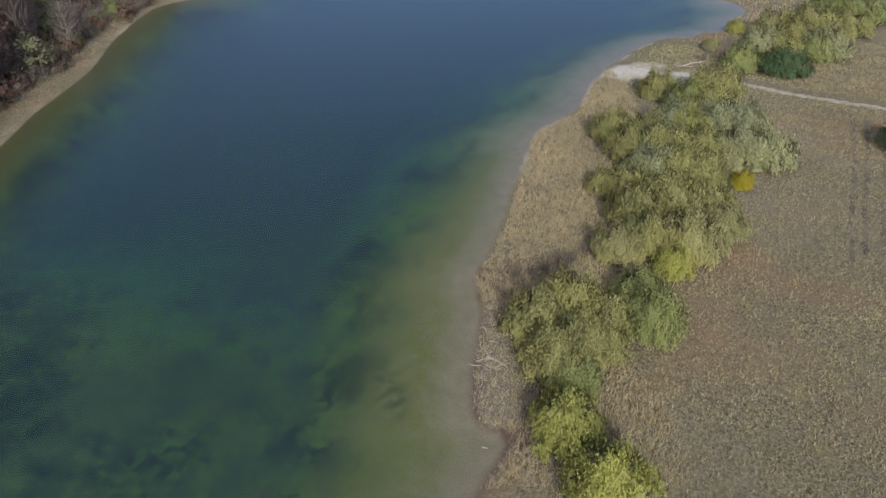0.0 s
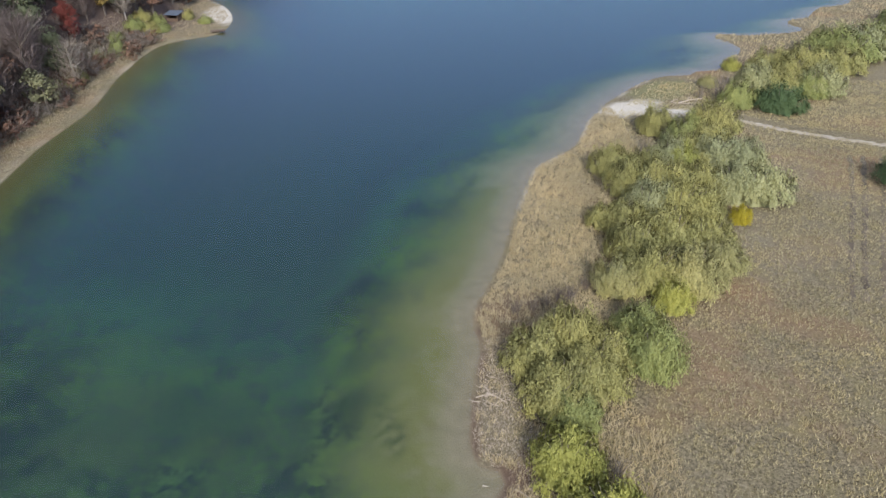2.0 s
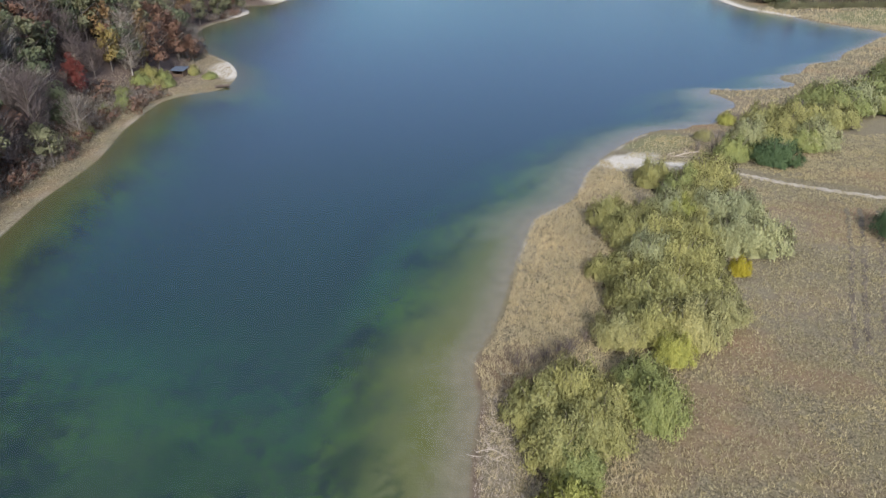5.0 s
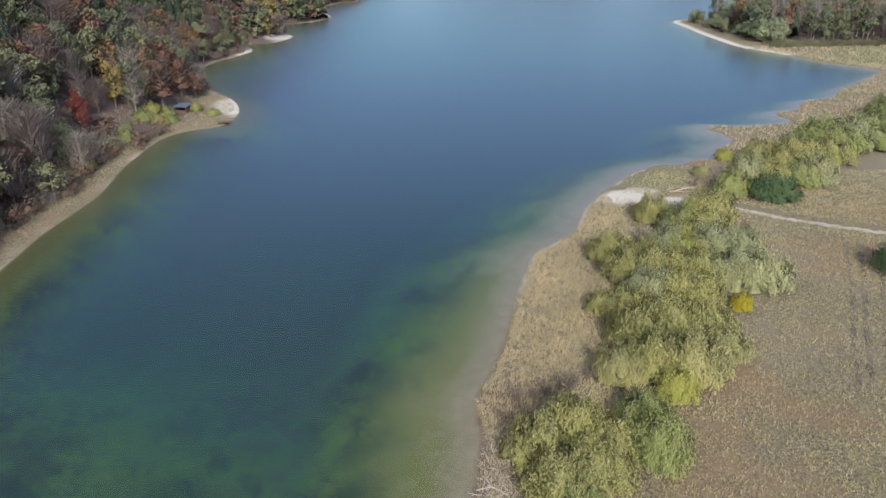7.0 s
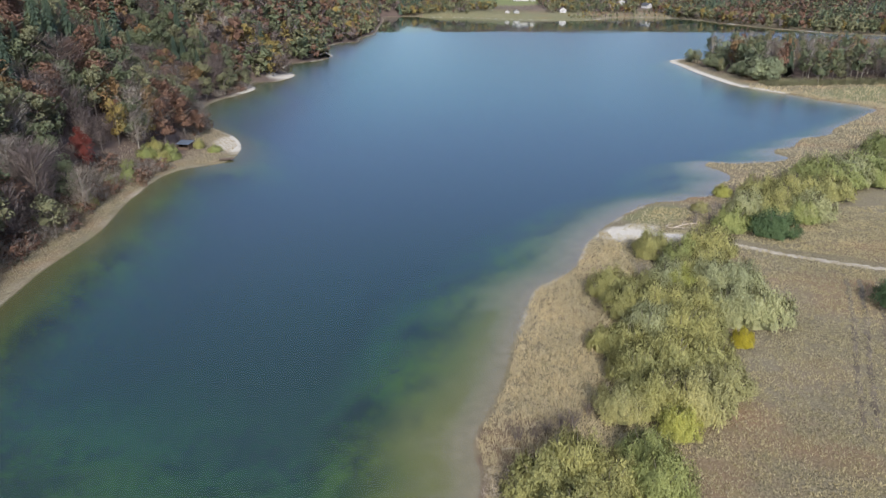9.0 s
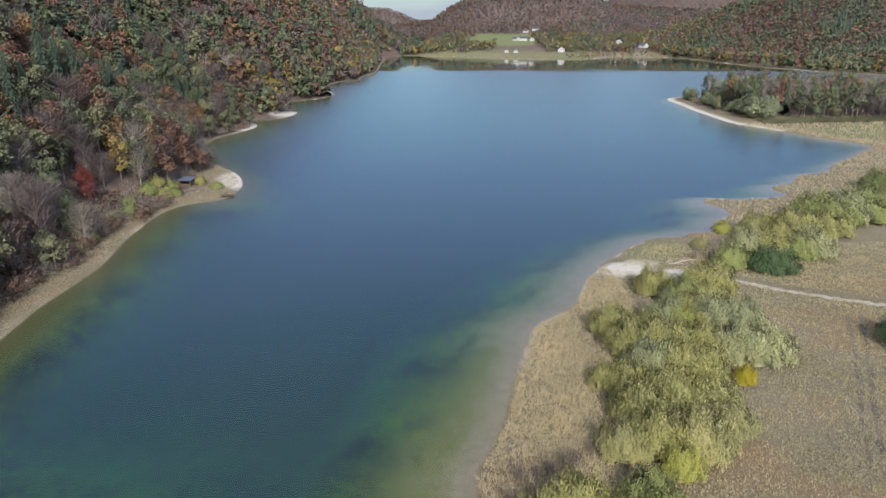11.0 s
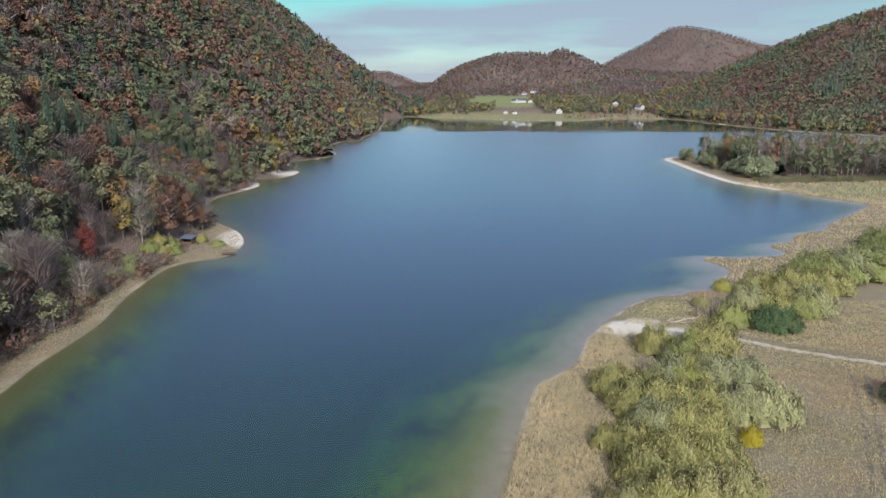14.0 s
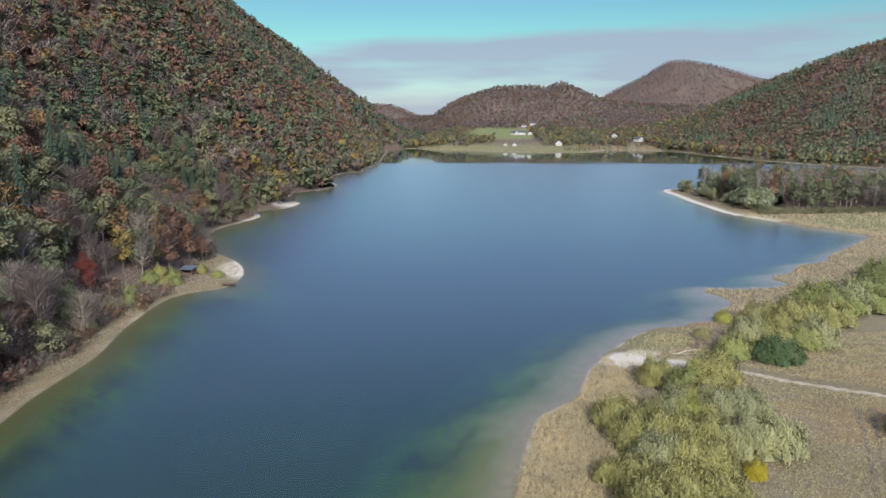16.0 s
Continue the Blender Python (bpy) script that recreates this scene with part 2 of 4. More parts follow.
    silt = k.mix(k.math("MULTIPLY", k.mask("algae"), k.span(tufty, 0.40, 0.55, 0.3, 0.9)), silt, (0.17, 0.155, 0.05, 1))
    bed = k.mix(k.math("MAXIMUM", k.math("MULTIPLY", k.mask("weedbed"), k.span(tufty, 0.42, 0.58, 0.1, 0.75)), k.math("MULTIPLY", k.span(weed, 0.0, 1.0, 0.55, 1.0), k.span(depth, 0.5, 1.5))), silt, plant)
    # light lost with depth is multiplied into the bed colour
    absorb_tint = k.n.new("ShaderNodeCombineColor")
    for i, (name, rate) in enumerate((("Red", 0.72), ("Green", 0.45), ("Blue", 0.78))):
        k.l.new(k.math("POWER", 2.718, k.math("MULTIPLY", depth, -rate)), absorb_tint.inputs[name])
    bed = k.mix(1.0, bed, absorb_tint.outputs[0], "MULTIPLY")
    # light scattered by deep water is added to the bed colour
    scatter_tint = k.n.new("ShaderNodeMix")
    scatter_tint.data_type = "RGBA"
    scatter_tint.inputs["A"].default_value, scatter_tint.inputs["B"].default_value = (0, 0, 0, 1), (0.013, 0.037, 0.040, 1)
    k.l.new(k.span(depth, 0.2, 4.5), scatter_tint.inputs["Factor"])
    bed = k.mix(1.0, bed, scatter_tint.outputs["Result"], "ADD")
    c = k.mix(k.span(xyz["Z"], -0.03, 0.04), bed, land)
    k.bump(k.noise(3.0, 8.0, 0.75), 0.9, 0.25)
    # under water the normal is turned up, standing in for light scattered from above
    rough = k.bsdf.inputs["Normal"].links[0].from_socket
    even = k.n.new("ShaderNodeMix")
    even.data_type = "VECTOR"
    k.l.new(k.span(depth, 0.1, 1.5, 0.0, 0.8), even.inputs["Factor"])
    k.l.new(rough, even.inputs["A"])
    even.inputs["B"].default_value = (0, 0, 1)
    k.l.new(even.outputs["Result"], k.bsdf.inputs["Normal"])
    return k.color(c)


def water_material():
    k = Nodes("lake_water", 0.05)
    k.n.remove(k.bsdf)
    xyz = k.z()
    clear = k.n.new("ShaderNodeBsdfTransparent")
    clear.inputs["Color"].default_value = (0.93, 0.97, 0.96, 1)
    gloss = k.n.new("ShaderNodeBsdfGlossy")
    gloss.inputs["Color"].default_value = (1, 1, 1, 1)
    # wind has roughened the open water; it is calmer under the far shore
    k.put(k.span(k.math("ADD", xyz["Y"], k.math("MULTIPLY", k.noise(0.006, 3.0), 160.0)), 815, 860, 0.22, 0.05), gloss.inputs["Roughness"])
    b = k.n.new("ShaderNodeBump")
    b.inputs["Strength"].default_value, b.inputs["Distance"].default_value = 0.006, 0.05
    k.l.new(k.noise(0.45, 2.0, 0.5, (0.6, 1.5, 1)), b.inputs["Height"])
    k.l.new(b.outputs[0], gloss.inputs["Normal"])
    face = k.n.new("ShaderNodeLayerWeight")
    share = k.math("ADD", k.math("MULTIPLY", k.math("POWER", face.outputs["Facing"], 5.0), 0.98), 0.02)
    both = k.n.new("ShaderNodeMixShader")
    k.l.new(share, both.inputs[0])
    k.l.new(clear.outputs[0], both.inputs[1])
    k.l.new(gloss.outputs[0], both.inputs[2])
    k.l.new(both.outputs[0], k.n["Material Output"].inputs["Surface"])
    return k.m


GROUND, WATER = ground_material(), water_material()

# ---- plan of the lake: shore control points, metres, water level z = 0 ----
SHORE_EAST = [(-50, -45), (-25, -40), (-8, -10), (-2, 15), (0.3, 29.5), (2.4, 35.3), (4, 38.2), (5.6, 41.2), (3.6, 42.4), (2.5, 44.5),
              (2.7, 49.5), (3.7, 56.4), (4.1, 59.3), (3.5, 62), (3.8, 66), (6.1, 72), (8.4, 80), (9.9, 87),
              (13.4, 99.5), (15.3, 105.4), (19.2, 109.9), (23.2, 114.3), (26.3, 122.2), (28.3, 127.8), (30.7, 131.6), (32.4, 135.3), (35.3, 139.5), (40.7, 146.7), (47.0, 153.4), (52.4, 156.0), (56.8, 156.5)]
SHORE_REEDS = [(59.1, 159.2), (62.4, 159.7), (65.0, 160.7), (68.2, 167.5), (70.9, 171.2), (73.7, 173.4), (76.3, 178.4), (75.6, 185.0), (73.5, 189.4), (76.2, 193.3), (83.1, 192.0), (90.2, 193.4), (97.7, 195.4), (101.7, 199.6), (99.9, 204.7), (102.7, 210.1), (109.4, 213.3),
               (117.9, 225.3), (125.1, 229.0), (131.4, 232.8), (138.0, 242.8), (150.3, 254.8), (165.3, 270.6), (175.3, 281.2), (173.1, 292.7), (165.1, 305.0), (159.8, 320.2), (150.8, 338.9), (145.4, 351.1), (144.7, 378.5), (144.8, 410.4), (146.5, 441.3), (147.2, 462.1),
               (158, 480), (190, 478), (250, 468), (320, 470), (400, 480), (480, 500)]
SHORE_FAR = [(520, 540), (500, 600), (454, 654), (430, 683), (410, 716), (390, 733), (378, 770), (364, 801), (356, 870), (348, 924),
             (344, 1000), (319, 1052), (256, 1069), (206, 1000), (142, 996), (80, 1029), (14, 1076), (-10, 1072), (-39, 1098), (-85, 1096)]
SHORE_WEST = [(-78, 980), (-73, 850), (-67.9, 735.1), (-75.4, 668.8), (-72.7, 626.4), (-85.7, 613.2), (-92.0, 577.2), (-85.9, 530.5), (-76.3, 503.4), (-78.5, 478.7), (-84.7, 463.5), (-96.1, 449.2), (-92.8, 417.2), (-85.0, 402.8), (-80.9, 392.0), (-85.5, 367.2),
              (-94.0, 362.5), (-98.1, 360.2), (-90.0, 341.2), (-93.3, 320.3), (-97.5, 306.6), (-98.0, 289.6), (-93.0, 273.0), (-85.7, 254.7), (-81.6, 245.9), (-75.7, 238.7), (-67.4, 226.3), (-62.3, 212.6), (-61.0, 200.4), (-62.5, 193.4), (-69.3, 188.2), (-72.9, 183.2), (-74.3, 175.0), (-73.5, 155.2), (-70.8, 137.4), (-70.7, 126.1), (-71.2, 113.8), (-70.4, 103.2), (-69, 80), (-66, 50), (-64, 0)]


def rounded(points, steps=4):
    """A closed Catmull-Rom line through the points."""
    p = np.array(points, float)
    a, b, c, d = np.roll(p, 1, 0), p, np.roll(p, -1, 0), np.roll(p, -2, 0)
    out = []
    for s in np.arange(steps) / steps:
        out.append(0.5 * (2 * b + (c - a) * s + (2 * a - 5 * b + 4 * c - d) * s ** 2 + (3 * b - a - 3 * c + d) * s ** 3))
    return np.stack(out, 1).reshape(-1, 2)


SHORE = rounded(SHORE_EAST + SHORE_REEDS + SHORE_FAR + SHORE_WEST)


def line_distance(x, y, line, closed=False):
    ends = np.roll(line, -1, 0) if closed else line[1:]
    starts = line if closed else line[:-1]
    x, y = np.asarray(x, float), np.asarray(y, float)
    if x.size < 64:
        u = ends - starts
        px, py = x[..., None] - starts[:, 0], y[..., None] - starts[:, 1]
        s = np.clip((px * u[:, 0] + py * u[:, 1]) / ((u * u).sum(1) + 1e-9), 0, 1)
        return np.sqrt(((px - s * u[:, 0]) ** 2 + (py - s * u[:, 1]) ** 2).min(-1))
    best = np.full(x.shape, 1e9)
    for (ax, ay), (bx, by) in zip(starts, ends):
        ux, uy = bx - ax, by - ay
        s = np.clip(((x - ax) * ux + (y - ay) * uy) / (ux * ux + uy * uy + 1e-9), 0, 1)
        np.minimum(best, (x - ax - s * ux) ** 2 + (y - ay - s * uy) ** 2, out=best)
    return np.sqrt(best)


def shore_distance(x, y):
    """Distance from the shore: positive on land, negative in the lake."""
    a, b = SHORE, np.roll(SHORE, -1, 0)
    if x.size < 64:
        cross = ((a[:, 1] > y[..., None]) != (b[:, 1] > y[..., None])) & (
            x[..., None] < (b[:, 0] - a[:, 0]) * (y[..., None] - a[:, 1]) / (b[:, 1] - a[:, 1] + 1e-12) + a[:, 0])
        inside = cross.sum(-1) % 2 == 1
    else:
        inside = np.zeros(x.shape, bool)
        for (ax, ay), (bx, by) in zip(a, b):
            if ay != by:
                inside ^= ((ay > y) != (by > y)) & (x < (bx - ax) * (y - ay) / (by - ay) + ax)
    d = line_distance(x, y, SHORE, True)
    return np.where(inside, -d, d)


def waves(x, y, size, seed=0):
    """Cheap smooth noise between about -1 and 1."""
    r = np.random.RandomState(seed)
    z = 0
    for k in range(5):
        a, ph, f = r.uniform(0, 6.28), r.uniform(0, 6.28), 6.28 / size * r.uniform(0.6, 1.9)
        z = z + np.sin((x * np.cos(a) + y * np.sin(a)) * f + ph + 1.3 * np.sin((x * np.sin(a) - y * np.cos(a)) * f * 0.7 + ph))
    return z / 3.2


def step(a, b, v):
    s = np.clip((v - a) / (b - a), 0, 1)
    return s * s * (3 - 2 * s)


def hump(x, y, cx, cy, sx, sy, h, turn=0.0):
    c, s = np.cos(radians(turn)), np.sin(radians(turn))
    u, v = (x - cx) * c + (y - cy) * s, (y - cy) * c - (x - cx) * s
    return h * np.exp(-(u / sx) ** 2 - (v / sy) ** 2)


# far mountains: distance, depth of the near and the rear flank, crest as x and height
RIDGES = ((1760, 230, 200, ((-500, 20), (-130, 34), (-26, 46), (9, 72), (51, 93), (113, 111), (134, 118), (204, 120), (260, 116), (287, 129), (315, 120), (366, 96), (389, 86), (458, 80), (584, 73), (720, 72), (900, 60), (1200, 0))),
          (2600, 420, 400, ((-1600, 0), (-900, 130), (-400, 112), (-252, 93), (-195, 91), (-143, 73), (-91, 52), (-47, 50), (60, 42), (200, 25), (700, 0))),
          (3280, 560, 600, ((200, 0), (500, 55), (640, 95), (735, 132), (823, 180), (951, 244), (1023, 294), (1076, 302), (1181, 289), (1273, 264), (1394, 224), (1512, 212), (1601, 212), (2000, 205), (2600, 120), (3600, 0))))


def hills(x, y, d):
    """Height of the mountains above the valley floor."""
    west = 0.83 * np.maximum(0, np.minimum(d - 9, -x - 80 + 18 * step(650, 1100, y))) * (1 - step(1280, 1620, y)) * (1 + 0.05 * waves(x, y, 260, 3))
    west = west + np.where(x < -60, 5 * waves(x, y, 90, 4) * step(20, 90, d) * (1 - step(1280, 1620, y)), 0)
    west = 700 * np.tanh((west - np.minimum(west, hump(x, y, -262, 1250, 75, 260, 20))) / 700)
    back = hump(x, y, 1180, 1140, 520, 400, 307, -8) + hump(x, y, 640, 1280, 150, 170, 34) + hump(x, y, 20, 1760, 110, 160, 30)
    back = back * step(0, 260, d) * (1 + 0.05 * waves(x, y, 300, 6))
    for far, front, rear, crest in RIDGES:
        line = np.array(crest, float)
        across = np.exp(-((y - far) / np.where(y < far, front, rear)) ** 2)
        top = np.interp(x, line[:, 0], line[:, 1])
        back = np.maximum(back, top * across * (1 + (1 - across) * (0.30 * waves(x, y, 330, 6) + 0.16 * waves(x, y, 120, 7))))
    meadow = 0.068 * np.maximum(0, y - 1010) * (1 - step(1500, 1900, y)) * step(4, 40, d) * step(-60, 20, x)
    rim = 500 * step(3600, 4400, np.hypot(x, y)) * 0.1 + 90 * step(500, 1100, -y) + 120 * step(700, 1300, x) * (1 - step(600, 900, y))
    return west + np.where(x > -60, np.maximum(back, meadow), back * step(1300, 1700, y)) + rim


def height(x, y, d=None):
    x, y = np.asarray(x, float), np.asarray(y, float)
    d = shore_distance(x, y) if d is None else d
    e = -d
    east = step(-45, -5, x) * (1 - step(160, 320, y))
    shelf = (0.065 + 0.04 * step(60, 95, y)) * e + 0.005 * e ** 2
    steep = 0.20 * e + 0.010 * e ** 2
    bed = np.minimum(shelf * east + steep * (1 - east), 10 - 7.2 * (1 - step(40, 100, y + 0.3 * x)))
    bed = bed + 0.25 * waves(x, y, 9, 11) * step(4, 16, e)
    land = 0.22 * step(0, 1.5, d) + 0.35 * step(1, 25, d) + 0.10 * waves(x, y, 14, 1) * step(1, 8, d) + hills(x, y, np.maximum(d, 0))
    return np.where(d < 0, -bed, land)


def ground_at(x, y):
    return float(height(np.array([x]), np.array([y]))[0])

# ---- mesh helpers ----
def crown_out(faces, middle=0.40, tall=0.7, own=0.35):
    """The way in which the foliage faces at each corner: away from the crown's heart, mixed with each leaf's own face."""
    v = unit((faces - np.array((0, 0, middle))) * (1, 1, tall))
    own_way = unit(np.cross(faces[:, 1] - faces[:, 0], faces[:, 2] - faces[:, 0]))[:, None]
    own_way = own_way * np.where((own_way * v).sum(-1, keepdims=True) < 0, -1, 1)
    return unit(v * (1 - own) + own_way * own + np.array((0, 0, 0.35)))


def mesh_from(name, faces, material, out=None):
    """One mesh from an array of faces (count, corners, 3); out: how foliage faces at each corner."""
    n, k = faces.shape[:2]
    me = bpy.data.meshes.new(name)
    me.vertices.add(n * k)
    me.vertices.foreach_set("co", faces.reshape(-1).astype(np.float32))
    me.loops.add(n * k)
    me.loops.foreach_set("vertex_index", np.arange(n * k, dtype=np.int32))
    me.polygons.add(n)
    me.polygons.foreach_set("loop_start", np.arange(0, n * k, k, dtype=np.int32))
    me.materials.append(material)
    if material.get("leafy"):
        if out is None:
            out = np.broadcast_to(np.array((0.0, -0.15, 1.0)), faces.shape)
        me.attributes.new("out", "FLOAT_VECTOR", "POINT").data.foreach_set("vector", np.ascontiguousarray(out, np.float32).reshape(-1))
    me.update(calc_edges=True)
    return me


def part(name, bm, material, parent=None, label=""):
    """Links a bmesh, a mesh or an array of faces as one object, under a thing if one is given."""
    if isinstance(bm, tuple):
        me = mesh_from(name, bm[0], material, bm[1])
    elif isinstance(bm, np.ndarray):
        me = mesh_from(name, bm, material)
    elif isinstance(bm, bpy.types.Mesh):
        me = bm
    else:
        me = bpy.data.meshes.new(name)
        bm.to_mesh(me)
        bm.free()
        me.materials.append(material)
    ob = new(name, me)
    if parent:
        ob.parent = parent
    return tagged(ob, label) if label else ob


def thing(name, x, y, z, label, category, group="", turn=0.0, size=1.0):
    ob = new(name)
    ob.empty_display_size = 0.2
    ob.matrix_basis = pose(x, y, z, 0, 0, turn) @ Matrix.Scale(size, 4)
    return tagged(ob, label, category, group)


def box(bm, sx, sy, sz, m=None, bevel=0.0):
    made = bmesh.ops.create_cube(bm, size=1.0, matrix=(m or Matrix()) @ Matrix.Diagonal((sx, sy, sz, 1)))
    if bevel:
        edges = {e for v in made["verts"] for e in v.link_edges}
        bmesh.ops.bevel(bm, geom=list(edges), offset=bevel, segments=1, affect="EDGES")
    return bm


def unit(v):
    return v / (np.linalg.norm(v, axis=-1, keepdims=True) + 1e-9)


def tubes(lines, sides=5):
    """Tapered tubes; lines: (start, end, radius, end radius)."""
    out = []
    for a, b, r0, r1 in lines:
        a, b = np.array(a, float), np.array(b, float)
        w = unit(b - a)
        u = unit(np.cross(w, (0.3, 0.9, 0.1)))
        v = np.cross(w, u)
        ring = [(np.cos(q) * u + np.sin(q) * v) for q in np.arange(sides) * 2 * np.pi / sides]
        for i in range(sides):
            p, q = ring[i], ring[(i + 1) % sides]
            out.append([a + p * r0, a + q * r0, b + q * r1, b + p * r1])
    return np.array(out)


def kites(root, tip, width, r):
    """Slender blades from root to tip."""
    way = tip - root
    side = unit(np.cross(way, r.normal(size=way.shape))) * np.broadcast_to(np.asarray(width, float).reshape(-1, 1), (len(way), 1)) * 0.5
    return np.stack([root - side, root + side, tip], 1)


def leaves(r, points, size, out, long=1.6, loose=0.6, rise=0.0):
    """Leaf clumps at the points, lying loosely over one another with their faces turned outwards."""
    n = len(points)
    face = unit(out + loose * r.normal(size=(n, 3)))
    a = r.normal(size=(n, 3)) + np.array((0, 0, rise))
    a = unit(a - (a * face).sum(1, keepdims=True) * face)
    b = np.cross(face, a)
    s = size * r.uniform(0.6, 1.3, (n, 1))
    return np.stack([points - (a * long + b) * s * 0.55, points + (b - a * long) * s * 0.55, points + a * s * long * 0.6], 1)


def lobed(r, n, lobes, spread, lobe_size, flat=1.0):
    """Points on the skins of many small lobes gathered into one uneven crown."""
    c = unit(r.normal(size=(lobes, 3))) * (r.uniform(0.25, 1.0, (lobes, 1)) ** 0.6)
    c[:, 2] = np.abs(c[:, 2]) if flat < 0 else c[:, 2]
    c = c * spread
    k = r.randint(0, lobes, n)
    rad = lobe_size * r.uniform(0.65, 1.35, lobes)[k][:, None]
    q = unit(r.normal(size=(n, 3)) + (0, 0, 0.25))
    return c[k] + q * rad * r.uniform(0.7, 1.08, (n, 1)), q


def core(seed, reach, middle, sides, rings):
    """The dense inside of a crown: an uneven closed form of triangles."""
    r = np.random.RandomState(seed + 300)
    rows = []
    for i in range(rings):
        v = math.pi * (i + 0.5) / rings
        a = np.arange(sides) * 2 * np.pi / sides + r.uniform(0, 1)
        k = math.sin(v) * r.uniform(0.72, 1.1, sides)
        rows.append(np.stack([reach[0] * k * np.cos(a), reach[1] * k * np.sin(a), middle + reach[2] * (math.cos(v) + r.uniform(-0.1, 0.1, sides))], 1))
    out = []
    for p, q in zip(rows, rows[1:]):
        for j in range(sides):
            n = (j + 1) % sides
            out += [(p[j], q[j], q[n]), (p[j], q[n], p[n])]
    for row, z in ((rows[0], middle + reach[2]), (rows[-1], middle - reach[2])):
        tip = np.array((0, 0, z))
        out += [(row[j], row[(j + 1) % sides], tip) for j in range(sides)]
    return np.array(out)


def far_crown(seed, pointed):
    """A whole small tree for far slopes, one unit high: a ragged cone or a knobbly oval."""
    if pointed:
        r = np.random.RandomState(seed)
        out = []
        for low, high, wide in ((0.0, 0.6, 0.17), (0.4, 1.0, 0.11)):
            a = np.arange(6) * np.pi / 3 + r.uniform(0, 1)
            k = wide * r.uniform(0.7, 1.2, 6)
            ring = np.stack([k * np.cos(a), k * np.sin(a), low + r.uniform(-0.05, 0.05, 6)], 1)
            out += [(ring[j], ring[(j + 1) % 6], (0, 0, high)) for j in range(6)]
        return np.array(out, float)
    return leafy_crown(seed, 26, 0.115, 0.27)[-26:]


def willow_crown(seed, n=10500):
    """A many-stemmed bush, one unit high and about two wide: sheaves of leafy shoots that rise and fan out."""
    r = np.random.RandomState(seed)
    shoots = 280
    a, t = r.uniform(0, 6.28, shoots), r.uniform(0.0, 1.0, shoots) ** 0.6
    dome = np.sqrt(np.clip(1 - (t * 0.93) ** 2, 0.05, 1)) * r.uniform(0.80, 1.10, shoots) * (0.88 + 0.32 * np.sin(6.5 * t * np.cos(a) + seed) * np.sin(5.8 * t * np.sin(a) + 2 * seed))
    top = np.stack([t * np.cos(a), t * np.sin(a), dome], 1)
    foot = np.stack([0.45 * t * np.cos(a + 0.2), 0.45 * t * np.sin(a + 0.2), 0.0 * t], 1)
    k, u = r.randint(0, shoots, n), r.uniform(0.42, 1.0, n) ** 0.75
    bow = np.stack([np.cos(a), np.sin(a), 0 * a], 1)[k] * (0.22 * t[k] * np.sin(u * np.pi))[:, None]
    p = foot[k] + (top - foot)[k] * u[:, None] + bow + r.normal(size=(n, 3)) * (0.06, 0.06, 0.05)
    p[:, 2] = np.maximum(p[:, 2], 0.02 + 0.08 * r.rand(n))
    out = unit(p * (1, 1, 0.9)) + np.array((0, 0, 0.15))
    inner = core(seed, (0.72, 0.72, 0.70), 0.0, 12, 5)
    inner[..., 2] = np.maximum(inner[..., 2], 0.0)
    return np.concatenate([inner, leaves(r, p, 0.025 if n > 9000 else 0.029, out, 2.6, 0.7, 2.4)])


def willow_stems(seed):
    r = np.random.RandomState(seed + 50)
    lines = []
    for i in range(11):
        a, t = r.uniform(0, 6.28), r.uniform(0.15, 0.8)
        foot = (0.1 * math.cos(a), 0.1 * math.sin(a), -0.05)
        knee = (0.35 * t * math.cos(a), 0.35 * t * math.sin(a), 0.4)
        top = (0.75 * t * math.cos(a + 0.2), 0.75 * t * math.sin(a + 0.2), 0.85)
        lines += [(foot, knee, 0.022, 0.015), (knee, top, 0.015, 0.005)]
    return tubes(lines, 4)


def twig_crown(seed, n=420, narrow=0.5):
    """A leafless crown, one unit high: fine twigs that fan out from rising limbs."""
    r = np.random.RandomState(seed)
    h = r.uniform(0.15, 0.8, n)
    a = r.uniform(0, 6.28, n)
    rad = narrow * 0.5 * np.sin(np.clip((h - 0.1) / 0.9, 0, 1) * np.pi) ** 0.7 * r.uniform(0, 0.8, n)
    root = np.stack([rad * np.cos(a), rad * np.sin(a), h], 1)
    way = np.stack([np.cos(a) * r.uniform(0.1, 1, n), np.sin(a) * r.uniform(0.1, 1, n), r.uniform(0.35, 1.3, n)], 1) + r.normal(size=(n, 3)) * 0.25
    tip = root + unit(way) * r.uniform(0.1, 0.24, (n, 1))
    return kites(root, tip, 0.0038 if n > 250 else 0.016, r)


def limbs(seed, spread=0.25, count=9, thick=0.016):
    """Trunk and limbs of a tree one unit high."""
    r = np.random.RandomState(seed + 90)
    lines = [((0, 0, -0.03), (0.005, 0.005, 0.35), thick, thick * 0.7), ((0.005, 0.005, 0.35), (0.015, -0.01, 0.82), thick * 0.7, thick * 0.15)]
    for i in range(count):
        a, z = r.uniform(0, 6.28), r.uniform(0.2, 0.62)
        e = (spread * math.cos(a), spread * math.sin(a), z + r.uniform(0.15, 0.3))
        lines.append(((0.005, 0, z), e, thick * 0.45, thick * 0.1))
    return tubes(lines, 5)


